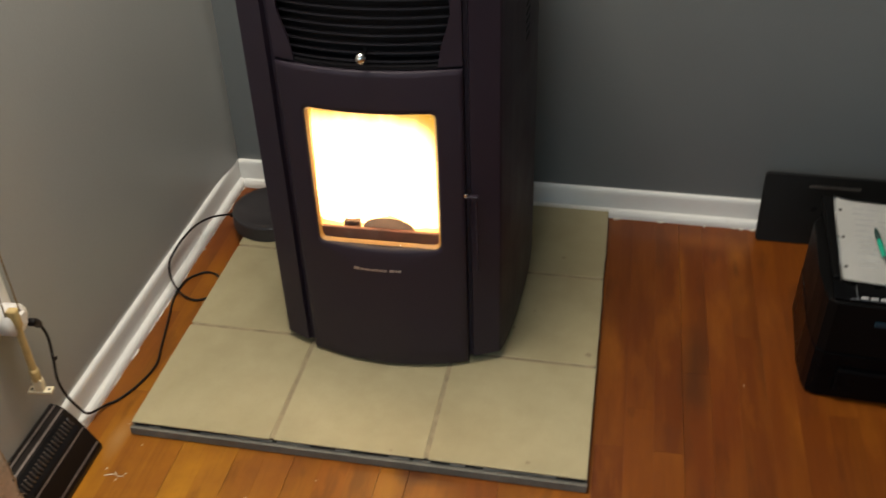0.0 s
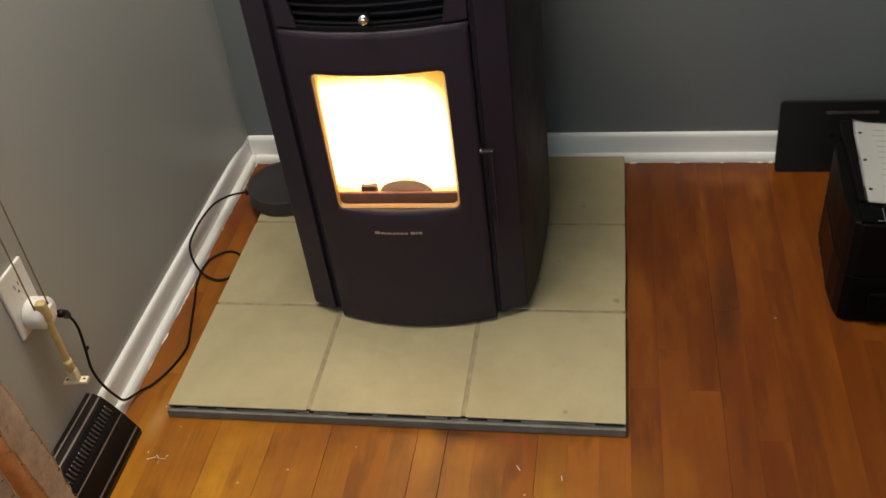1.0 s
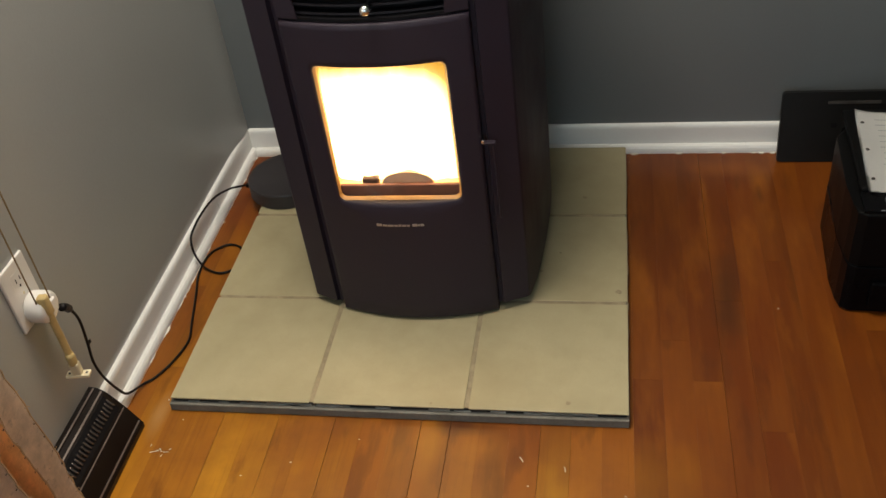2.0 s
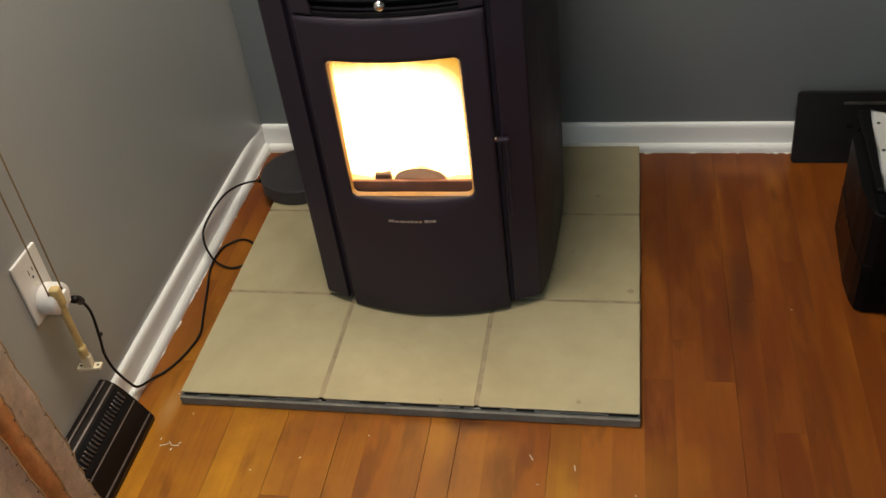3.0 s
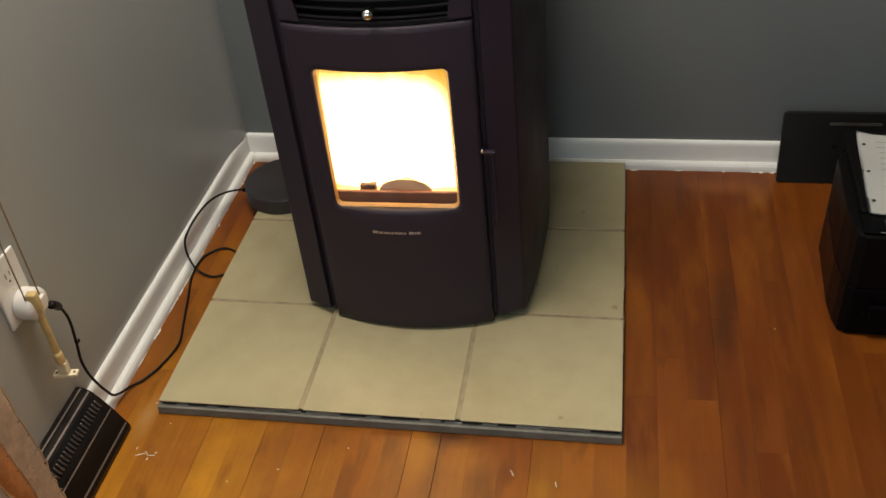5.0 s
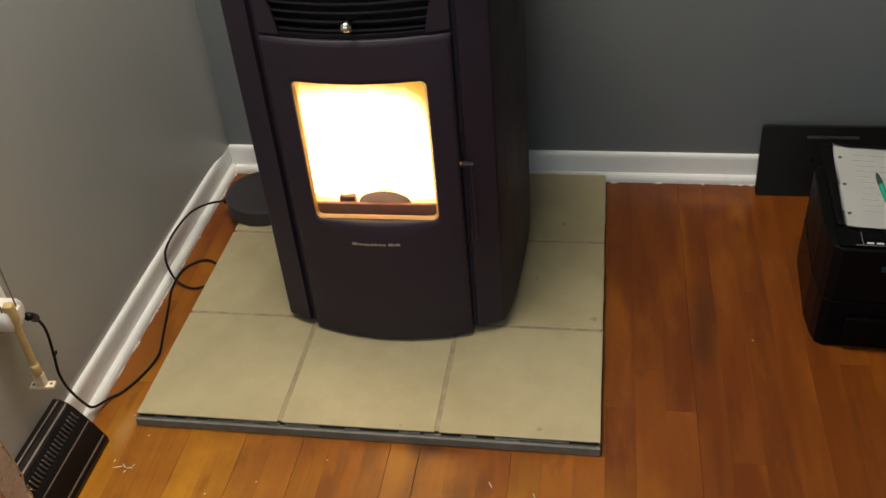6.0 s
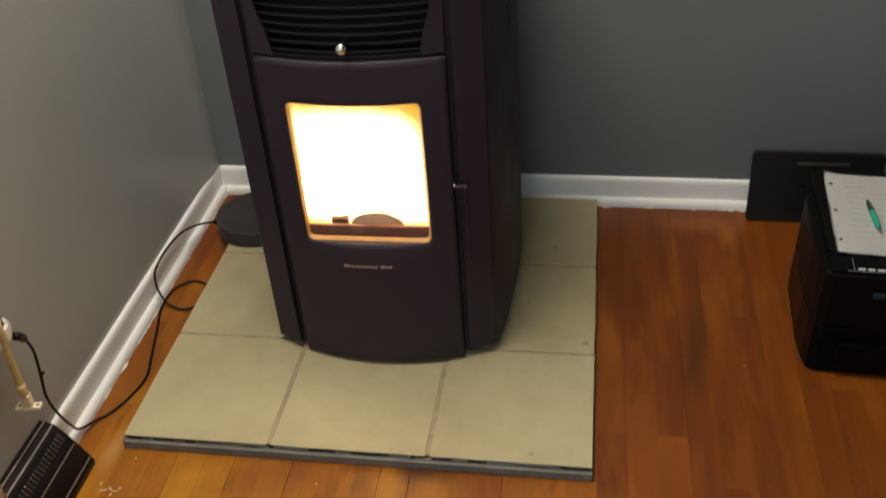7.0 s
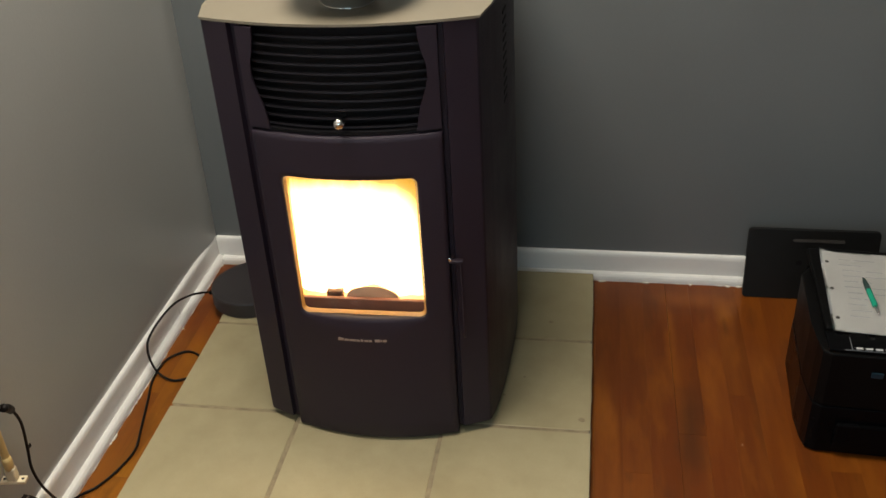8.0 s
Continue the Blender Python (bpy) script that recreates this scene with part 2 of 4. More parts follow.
M_BRICK = paint("firebox_refractory", (0.78, 0.60, 0.32), 0.9, 0.15, 200, 20, 0.5)
# orange firelight on the window edge is part of this base colour
M_FIRELIT_RIM = paint("firelit_rim_steel", (0.48, 0.25, 0.08), 0.5, 0.2, 200, 20, 0.2)
M_LIP = paint("rust_red_steel", (0.22, 0.085, 0.06), 0.6, 0.25, 200, 30, 0.3)
M_BURNPOT = paint("sooty_burn_pot_steel", (0.13, 0.07, 0.055), 0.7, 0.3, 200, 30, 0.4)
# burn pot lightened: the fire's glow on it is put into the colour
M_FIRELIT_POT = paint("firelit_pot_steel", (0.66, 0.46, 0.34), 0.85, 0.3, 200, 30, 0.4)
M_GLASS = glass_material()
M_FLAME = flame_material()
M_BLACK = paint("black_printer_plastic", (0.0026, 0.0026, 0.003), 0.28, 0.15, 500, 8, 0.05, 0.0, 0.07)
M_BLACK_MATT = paint("matt_black_plastic", (0.0034, 0.0032, 0.0032), 0.45, 0.15, 400, 9, 0.2, 0.0, 0.09)
M_PANEL = paint("dark_grey_plastic_panel", (0.009, 0.009, 0.0087), 0.5, 0.15, 400, 9, 0.2, 0.0, 0.3)
M_PAPER = paint("white_paper", (0.76, 0.75, 0.72), 0.9, 0.04, 200, 12, 0.1)
M_INK = paint("faint_grey_print", (0.5, 0.5, 0.5), 0.9, 0.1)
M_PEN = paint("translucent_green_plastic", (0.01, 0.32, 0.2), 0.2, 0.1, 300, 30, 0.05)
M_BLUE = paint("blue_print_sticker", (0.006, 0.028, 0.045), 0.4, 0.85, 700, 400, 0.05)
M_BROWN = paint("dark_brown_register_enamel", (0.010, 0.006, 0.0045), 0.38, 0.2, 300, 15, 0.1, 0.0, 0.22)
M_WORN = paint("worn_bare_edge", (0.22, 0.18, 0.16), 0.4, 0.25, 300, 40, 0.1, 0.4)
M_VANE = paint("shiny_brown_vane", (0.11, 0.09, 0.08), 0.18, 0.2, 300, 40, 0.05, 0.5)
M_PLATE = paint("white_outlet_plastic", (0.75, 0.72, 0.68), 0.3, 0.03, 300, 15, 0.03)
M_SLOT = paint("dark_slot", (0.05, 0.045, 0.04), 0.8, 0.1)
M_YELLOW = paint("yellowed_plastic", (0.55, 0.40, 0.17), 0.42, 0.18, 120, 40, 0.15)
M_CREAM = paint("cream_plastic", (0.72, 0.63, 0.44), 0.45, 0.1, 120, 40, 0.15)
M_CORD = paint("tan_blind_cord", (0.22, 0.15, 0.07), 0.9, 0.25, 900, 60, 0.4)
M_CABLE = paint("black_cable_rubber", (0.006, 0.004, 0.0038), 0.5, 0.1, 90, 3, 0.15, 0.0, 0.2)
M_BURLAP = cloth("brown_woven_cloth", (0.90, 0.72, 0.57), 620.0)
M_ORANGE = cloth("orange_woven_cloth", (0.92, 0.48, 0.20), 620.0)
M_HEM = cloth("frayed_tan_thread", (0.62, 0.42, 0.24))
# the lid's beige reflection is mixed into the pot's grey
M_IRON = paint("grey_beige_pot", (0.17, 0.16, 0.135), 0.42, 0.12, 200, 20, 0.1, 0.0)


# ---- mesh helpers ----
def finish(ob, mat, smooth=False):
    ob.data.materials.append(mat)
    if smooth:
        for p in ob.data.polygons:
            p.use_smooth = True
    return ob


def mesh_of(name, bm):
    bmesh.ops.recalc_face_normals(bm, faces=bm.faces)
    me = bpy.data.meshes.new(name)
    bm.to_mesh(me)
    bm.free()
    return me


def part(name, bm, mat, parent=None, label="", smooth=False):
    ob = finish(new(name, mesh_of(name, bm)), mat, smooth)
    if parent is not None:
        ob.parent = parent
    if label:
        tagged(ob, label)
    return ob


def empty(name, label, category, at=(0, 0, 0), turn=0, group="", kind=""):
    ob = new(name)
    ob.empty_display_size = 0.05
    ob.matrix_world = pose(*at, 0, 0, turn)
    return tagged(ob, label, category, group, kind)


def box(bm, a, b, bevel=0.0, seg=2):
    """A box from corner a to corner b, with rounded edges."""
    made = bmesh.ops.create_cube(bm, size=1)["verts"]
    for v in made:
        v.co = Vector([(a[i] + b[i]) / 2 + v.co[i] * (b[i] - a[i]) for i in range(3)])
    if bevel > 0:
        edges = list({e for v in made for e in v.link_edges})
        bmesh.ops.bevel(bm, geom=edges, offset=bevel, segments=seg, profile=0.5, affect="EDGES")
    return bm


def one_box(a, b, bevel=0.0, seg=2):
    return box(bmesh.new(), a, b, bevel, seg)


def prism(bm, outline, z0, z1, bevel=0.0, seg=2):
    """An outline of (x, y) raised from z0 to z1."""
    low = [bm.verts.new((x, y, z0)) for x, y in outline]
    high = [bm.verts.new((x, y, z1)) for x, y in outline]
    n = len(outline)
    faces = [bm.faces.new(low[::-1]), bm.faces.new(high)]
    for i in range(n):
        faces.append(bm.faces.new((low[i], low[(i + 1) % n], high[(i + 1) % n], high[i])))
    if bevel > 0:
        edges = list({e for f in faces[:2] for e in f.edges})
        bmesh.ops.bevel(bm, geom=edges, offset=bevel, segments=seg, profile=0.5, affect="EDGES")
    return bm


def sweep(profile, a, b, axis):
    """A moulding: profile of (out, up) carried from a to b along x or y, out from the wall."""
    bm = bmesh.new()
    rows = []
    for s in (a, b):
        rows.append([bm.verts.new((o, s, u) if axis == "y" else (s, o, u)) for o, u in profile])
    n = len(profile)
    for i in range(n):
        bm.faces.new((rows[0][i], rows[0][(i + 1) % n], rows[1][(i + 1) % n], rows[1][i]))
    bm.faces.new(rows[0])
    bm.faces.new(rows[1][::-1])
    return bm


def tube(points, radius, sides=10, steps=6):
    """A round cord along a smooth curve through the points."""
    pts = [Vector(p) for p in points]
    path = []
    for i in range(len(pts) - 1):
        p0, p1, p2, p3 = pts[max(0, i - 1)], pts[i], pts[i + 1], pts[min(len(pts) - 1, i + 2)]
        for k in range(steps):
            t = k / steps
            path.append(0.5 * ((2 * p1) + (p2 - p0) * t + (2 * p0 - 5 * p1 + 4 * p2 - p3) * t * t + (3 * p1 - p0 - 3 * p2 + p3) * t ** 3))
    path.append(pts[-1])
    bm = bmesh.new()
    rings, side = [], None
    for i, p in enumerate(path):
        d = (path[min(i + 1, len(path) - 1)] - path[max(i - 1, 0)]).normalized()
        if side is None:
            side = d.orthogonal().normalized()
        side = (side - d * side.dot(d)).normalized()
        up = d.cross(side)
        rings.append([bm.verts.new(p + radius * (math.cos(a) * side + math.sin(a) * up)) for a in [2 * math.pi * j / sides for j in range(sides)]])
    for r0, r1 in zip(rings, rings[1:]):
        for j in range(sides):
            bm.faces.new((r0[j], r0[(j + 1) % sides], r1[(j + 1) % sides], r1[j]))
    bm.faces.new(rings[0][::-1])
    bm.faces.new(rings[-1])
    return bm


def lathe(profile, sides=48, bm=None, m=None):
    """A turned shape from (radius, height) pairs."""
    bm = bm or bmesh.new()
    m = m or Matrix.Identity(4)
    rings = []
    for r, z in profile:
        if r < 1e-6:
            rings.append([bm.verts.new(m @ Vector((0, 0, z)))])
        else:
            rings.append([bm.verts.new(m @ Vector((r * math.cos(a), r * math.sin(a), z))) for a in [2 * math.pi * j / sides for j in range(sides)]])
    for a, b in zip(rings, rings[1:]):
        for j in range(sides):
            k = (j + 1) % sides
            if len(a) == 1:
                bm.faces.new((a[0], b[j], b[k]))
            elif len(b) == 1:
                bm.faces.new((a[j], a[k], b[0]))
            else:
                bm.faces.new((a[j], a[k], b[k], b[j]))
    return bm


def rounded(w0, w1, h0, h1, r, n=8):
    """A rectangle's outline with round corners, anticlockwise."""
    out = []
    for cx, cy, a0 in ((w1 - r, h1 - r, 0), (w0 + r, h1 - r, 90), (w0 + r, h0 + r, 180), (w1 - r, h0 + r, 270)):
        for k in range(n + 1):
            a = radians(a0 + 90 * k / n)
            out.append((cx + r * math.cos(a), cy + r * math.sin(a)))
    return out


# ---- the room ----
WX, WY = -0.127, 0.945        # faces of the side wall and of the wall behind the stove
EX, SY, TOP = 3.6, -3.2, 2.42  # the far wall, the wall behind the viewer, the ceiling
BASE_H = 0.078                # the baseboards
WIN = (-1.60, -0.42, 0.62, 1.85)  # the side window's opening, out of view


def wall_slab(name, a, b, mat, label):
    return tagged(part(name, one_box(a, b), mat), label, "wall", kind="structure")


# the side wall stands round its window
bm = bmesh.new()
for y0, y1, z0, z1 in ((SY, WIN[0], 0, TOP), (WIN[1], WY, 0, TOP), (WIN[0], WIN[1], 0, WIN[2]), (WIN[0], WIN[1], WIN[3], TOP)):
    box(bm, (WX - 0.14, y0, z0), (WX, y1, z1))
# the taped corner joint swells a little out of the wall
SWELL = [(0.74, 0.0003), (0.78, 0.0006), (0.815, 0.0018), (0.845, 0.0044), (0.868, 0.0074), (0.886, 0.0096), (0.902, 0.0106), (0.918, 0.0104), (0.932, 0.0096), (WY, 0.0088)]
rows = []
for k in range(13):
    z = BASE_H + 0.001 + (TOP - BASE_H - 0.002) * k / 12
    waver = 0.012 * math.sin(k * 1.7) + 0.008 * math.sin(k * 3.1 + 1)
    rows.append([bm.verts.new((WX + h * (1 + 0.15 * math.sin(k * 2.3)) if y < WY else WX + h, y + (waver if y < 0.93 else 0.0), z)) for y, h in SWELL])
for lower, upper in zip(rows, rows[1:]):
    for i in range(len(SWELL) - 1):
        bm.faces.new((lower[i], lower[i + 1], upper[i + 1], upper[i])).smooth = True
tagged(part("wall_west", bm, M_WALL_W), "satin warm grey painted wall beside the stove", "wall", kind="structure")
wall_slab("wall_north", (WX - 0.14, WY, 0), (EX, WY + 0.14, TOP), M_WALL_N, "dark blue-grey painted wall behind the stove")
wall_slab("wall_east", (EX, SY, 0), (EX + 0.14, WY + 0.14, TOP), M_WALL_W, "plain grey painted wall closing the room")
bm = bmesh.new()
REAR = (0.20, 1.50, 0.9, 2.0)  # the assumed rear window's opening, behind the viewer
for x0, x1, z0, z1 in ((WX - 0.14, REAR[0], 0, TOP), (REAR[1], EX + 0.14, 0, TOP), (REAR[0], REAR[1], 0, REAR[2]), (REAR[0], REAR[1], REAR[3], TOP)):
    box(bm, (x0, SY - 0.14, z0), (x1, SY, z1))
tagged(part("wall_south", bm, M_WALL_W), "plain grey painted wall closing the room", "wall", kind="structure")
tagged(part("ceiling", one_box((WX - 0.14, SY - 0.14, TOP), (EX + 0.14, WY + 0.14, TOP + 0.1)), M_CEIL), "plain white painted ceiling", "ceiling", kind="structure")
floor = tagged(part("floor", one_box((WX - 0.14, SY - 0.14, -0.12), (EX + 0.14, WY + 0.14, -0.004)), M_GAP), "varnished orange-brown oak strip floor", "floor", kind="structure")

# window in the side wall
window = tagged(new("window_1"), "white painted side window behind the curtain", "window", kind="structure")
for a, b in (((WX - 0.09, WIN[0], WIN[2]), (WX - 0.05, WIN[0] + 0.05, WIN[3])), ((WX - 0.09, WIN[1] - 0.05, WIN[2]), (WX - 0.05, WIN[1], WIN[3])),
             ((WX - 0.09, WIN[0] + 0.05, WIN[2]), (WX - 0.05, WIN[1] - 0.05, WIN[2] + 0.05)), ((WX - 0.09, WIN[0] + 0.05, WIN[3] - 0.05), (WX - 0.05, WIN[1] - 0.05, WIN[3]))):
    part("window_frame", one_box(a, b, 0.004), M_WHITE, window)
pane = part("pane", one_box((WX - 0.075, WIN[0] + 0.05, WIN[2] + 0.05), (WX - 0.069, WIN[1] - 0.05, WIN[3] - 0.05)), M_GLASS, window)
pane.visible_shadow = False

# unseen window, assumed in the wall behind the viewer
rear = tagged(new("window_2"), "white painted window assumed behind the viewer", "window", kind="structure")
for a, b in (((REAR[0], SY - 0.09, REAR[2]), (REAR[0] + 0.05, SY - 0.05, REAR[3])), ((REAR[1] - 0.05, SY - 0.09, REAR[2]), (REAR[1], SY - 0.05, REAR[3])),
             ((REAR[0] + 0.05, SY - 0.09, REAR[2]), (REAR[1] - 0.05, SY - 0.05, REAR[2] + 0.05)), ((REAR[0] + 0.05, SY - 0.09, REAR[3] - 0.05), (REAR[1] - 0.05, SY - 0.05, REAR[3]))):
    part("window_frame", one_box(a, b, 0.004), M_WHITE, rear)
pane = part("pane", one_box((REAR[0] + 0.05, SY - 0.075, REAR[2] + 0.05), (REAR[1] - 0.05, SY - 0.069, REAR[3] - 0.05)), M_GLASS, rear)
pane.visible_shadow = False

# baseboards with a rounded cap, and the shoe moulding along the floor
cap = [(0.0, 0.0), (0.011, 0.0), (0.0105, BASE_H - 0.012), (0.0095, BASE_H - 0.006), (0.0075, BASE_H - 0.002), (0.004, BASE_H), (0.0, BASE_H)]
shoe = [(0.0113, 0.0), (0.026, 0.0), (0.026, 0.008), (0.0245, 0.014), (0.021, 0.0195), (0.016, 0.022), (0.0113, 0.022)]


def base_run(name, wall_at, sign, a, b, axis, profile, label):
    return tagged(part(name, sweep([(wall_at + sign * o, u) for o, u in profile], a, b, axis), M_WHITE), label, "baseboard", kind="structure")


base_run("baseboard", WX, 1, -0.055, WY, "y", cap, "glossy white painted baseboard with rounded cap")
base_run("baseboard", WX, 1, SY, -0.42, "y", cap, "glossy white painted baseboard with rounded cap")
base_run("baseboard", WY, -1, WX + 0.0125, EX, "x", cap, "glossy white painted baseboard with rounded cap")
base_run("trim_shoe", WX, 1, -0.055, WY - 0.0105, "y", shoe, "white shoe moulding with ragged paint edge")
base_run("trim_shoe", WX, 1, SY, -0.42, "y", shoe, "white shoe moulding with ragged paint edge")
base_run("trim_shoe", WY, -1, WX + 0.0265, EX, "x", shoe, "white shoe moulding with ragged paint edge")

# ragged paint on the floor along the shoe
rng = random.Random(4)
bm = bmesh.new()
for axis, a, b in (("y", -0.04, WY - 0.04), ("x", 0.92, 1.9)):
    s = a
    while s < b:
        step = rng.uniform(0.006, 0.05) if axis == "y" else rng.uniform(0.004, 0.024)
        if rng.random() < 0.62:
            d = rng.uniform(0.001, 0.005) if axis == "y" else rng.uniform(0.0015, 0.0075)
            pts = [(s, 0), (s + step, 0), (s + step * 0.85, d * rng.uniform(0.4, 1)), (s + step * 0.4, d), (s + step * 0.1, d * rng.uniform(0.3, 1))]
            if axis == "y":
                prism(bm, [(WX + 0.0255 + o, q) for q, o in pts], 0.0002, 0.0022)
            else:
                prism(bm, [(q, WY - 0.0255 - o) for q, o in pts], 0.0002, 0.0022)
        s += step
tagged(part("trim_paint_edge", bm, M_CHIP), "chipped white paint line along the shoe moulding", "trim", kind="structure")

# added ceiling fixture over the hearth, unseen, to carry the soft overhead light
lamp_thing = empty("added_ceiling_light", "long white ceiling light, added unseen over the hearth", "light", (0.36, 0.12, TOP))
part("housing", one_box((-0.36, -0.50, -0.03), (0.36, 0.50, 0.0), 0.004), M_WHITE, lamp_thing, "white metal housing")
for a, b in (((-0.36, -0.50, -0.085), (-0.352, 0.50, -0.03)), ((0.352, -0.50, -0.085), (0.36, 0.50, -0.03)), ((-0.352, -0.50, -0.085), (0.352, -0.49, -0.03)), ((-0.352, 0.49, -0.085), (0.352, 0.50, -0.03))):
    part("rim", one_box(a, b, 0.002), M_WHITE, lamp_thing)


# ---- hearth pad ----
PX, PY, PZ = 0.907, 0.902, 0.032
JX, JY = (0.0, 0.294, 0.602, PX), (0.0, 0.306, 0.611, PY)
pad = empty("hearth_pad", "square beige tiled hearth pad with grey edge", "hearth pad")
part("board", one_box((-0.004, -0.006, 0.0), (PX + 0.001, PY - 0.003, 0.0195), 0.002), M_BOARD, pad, "scuffed grey board edge")
part("backing", one_box((0.004, 0.004, 0.0195), (PX - 0.004, PY - 0.006, 0.0282), 0), M_BACKER, pad, "dark layer under the tiles")
part("grout", one_box((0.004, 0.004, 0.0282), (PX - 0.004, PY - 0.004, PZ - 0.0013), 0), M_GROUT, pad, "sandy sunken grout")
rng = random.Random(15)
for i in range(16):
    sx = rng.uniform(0.02, PX - 0.1)
    part("mortar_smear", one_box((sx, 0.0008, 0.0200), (sx + rng.uniform(0.015, 0.08), 0.0045, 0.0200 + rng.uniform(0.0015, 0.0045)), 0.0004, 1), M_SMEAR, pad, "pale dried mortar smear")
for i in range(14):
    sy = rng.uniform(0.01, PY - 0.06)
    part("edge_chip", one_box((PX - 0.0008, sy, 0.0265), (PX + rng.uniform(0.0008, 0.0022), sy + rng.uniform(0.008, 0.05), 0.0265 + rng.uniform(0.002, 0.0052)), 0.0005, 1), M_GROUT, pad, "sandy chipped tile edge")
for i in range(3):
    for k in range(3):
        g = 0.0045
        x0, x1 = JX[i] + (g if i else 0), JX[i + 1] - (g if i < 2 else 0)
        y0, y1 = JY[k] + (g if k else 0), JY[k + 1] - (g if k < 2 else 0)
        part("tile", one_box((x0, y0, 0.0285), (x1, y1, PZ), 0.0012, 2), M_TILE, pad)


# ---- pellet stove ----
CX = 0.4725
SZ0, SZ1 = 0.056, 0.900
HALF = 0.168
WIN_X, WIN_Z0, WIN_Z1 = 0.121, 0.3365, 0.6295
DOOR_TOP = 0.712


def front(x):
    """The bowed front's depth at a distance x from the middle line."""
    return 0.240 + 0.030 * (x / HALF) ** 2


stove = empty("pellet_stove", "charcoal steel pellet stove burning on tiled pad", "stove", (CX, 0, PZ))
stove.matrix_world = pose(CX, 0, PZ, 0, -0.6, 0)  # the pad lies a little out of level


def spart(name, bm, mat, parent=None, label="", smooth=False):
    """A part of the stove, given in room coordinates with x from the stove's middle."""
    bmesh.ops.translate(bm, verts=bm.verts, vec=(0, 0, -PZ))
    return part(name, bm, mat, parent or stove, label, smooth)


def bowed(outline, y_off, thick, bm=None):
    """A plate that follows the bowed front: outline of (x, z) cut into strips along x."""
    bm = bm or bmesh.new()
    f = [bm.verts.new((x, front(x) + y_off, z)) for x, z in outline]
    b = [bm.verts.new((x, front(x) + y_off + thick, z)) for x, z in outline]
    n = len(outline)
    bm.faces.new(f)
    bm.faces.new(b[::-1])
    for i in range(n):
        bm.faces.new((f[i], f[(i + 1) % n], b[(i + 1) % n], b[i]))
    return bm


def strip(x0, x1, z0, z1, y_off, thick, n=20, bm=None, lean=0.0):
    """A bowed horizontal bar between two heights."""
    bm = bm or bmesh.new()
    cols = []
    for i in range(n + 1):
        x = x0 + (x1 - x0) * i / n
        y = front(x) + y_off
        cols.append([bm.verts.new(p) for p in ((x, y, z0), (x, y + thick, z0), (x, y + thick + lean, z1), (x, y + lean, z1))])
    for a, b in zip(cols, cols[1:]):
        for j in range(4):
            bm.faces.new((a[j], a[(j + 1) % 4], b[(j + 1) % 4], b[j]))
    bm.faces.new(cols[0])
    bm.faces.new(cols[-1][::-1])
    return bm


RING_STEPS = (0, 0.03, 0.15, 0.3, 0.5, 0.7, 0.85, 0.975, 1)


def ring_plate(inner, x0, x1, z0, z1, y_off, thick, rings=8):
    """A bowed plate with a hole: inner outline of (x, z) inside the rectangle."""
    cx0, cz0 = 0.0, (min(p[1] for p in inner) + max(p[1] for p in inner)) / 2
    outer = []
    for x, z in inner:
        dx, dz = x - cx0, z - cz0
        k = min((x1 / dx if dx > 0 else x0 / dx) if abs(dx) > 1e-6 else 1e9, ((z1 - cz0) / dz if dz > 0 else (z0 - cz0) / dz) if abs(dz) > 1e-6 else 1e9)
        outer.append([cx0 + dx * k, cz0 + dz * k])
    for corner in ((x0, z0), (x1, z0), (x0, z1), (x1, z1)):
        near = min(range(len(outer)), key=lambda i: (outer[i][0] - corner[0]) ** 2 + (outer[i][1] - corner[1]) ** 2)
        outer[near] = list(corner)
    bm = bmesh.new()
    sheets = []
    for depth in (0, thick):
        rows = []
        for r, t in enumerate(RING_STEPS):
            row = []
            for (ax, az), (bx, bz) in zip(inner, outer):
                x, z = ax + (bx - ax) * t, az + (bz - az) * t
                soft = 0.004 if depth == 0 and r in (0, rings) else 0.0
                row.append(bm.verts.new((x, front(x) + y_off + depth + soft, z)))
            rows.append(row)
        sheets.append(rows)
    n = len(inner)
    for rows in sheets:
        for a, b in zip(rows, rows[1:]):
            for j in range(n):
                bm.faces.new((a[j], a[(j + 1) % n], b[(j + 1) % n], b[j]))
    for k in (0, rings):
        a, b = sheets[0][k], sheets[1][k]
        for j in range(n):
            bm.faces.new((a[j], a[(j + 1) % n], b[(j + 1) % n], b[j]))
    return bm


def dense(outline, step=0.012):
    out = []
    for (ax, az), (bx, bz) in zip(outline, outline[1:] + outline[:1]):
        n = max(1, int(math.hypot(bx - ax, bz - az) / step))
        out += [(ax + (bx - ax) * i / n, az + (bz - az) * i / n) for i in range(n)]
    return out


# carcass: two folded side panels, a back, a floor and a plinth
for s, nm in ((-1, "side_panel"), (1, "side_panel")):
    outer = [(0.229, 0.299), (0.2325, 0.304), (0.2375, 0.326), (0.2435, 0.358), (0.2490, 0.405), (0.2535, 0.465), (0.2570, 0.530), (0.2590, 0.590), (0.2590, 0.640), (0.2560, 0.700), (0.2490, 0.765), (0.2350, 0.830)]
    run = [(0.1755, 0.288), (0.179, 0.277)] + outer + [(x - 0.006, y + 0.003 if y < 0.31 else y) for x, y in reversed(outer)] + [(0.183, 0.290)]
    bm = prism(bmesh.new(), [(s * (x + (0.005 if s < 0 else 0.0)), y) for x, y in run], SZ0 - 0.004, SZ1)
    spart(nm, bm, M_STOVE)
spart("back_panel", one_box((-0.226, 0.822, SZ0), (0.226, 0.828, SZ1)), M_RECESS_SHADE)
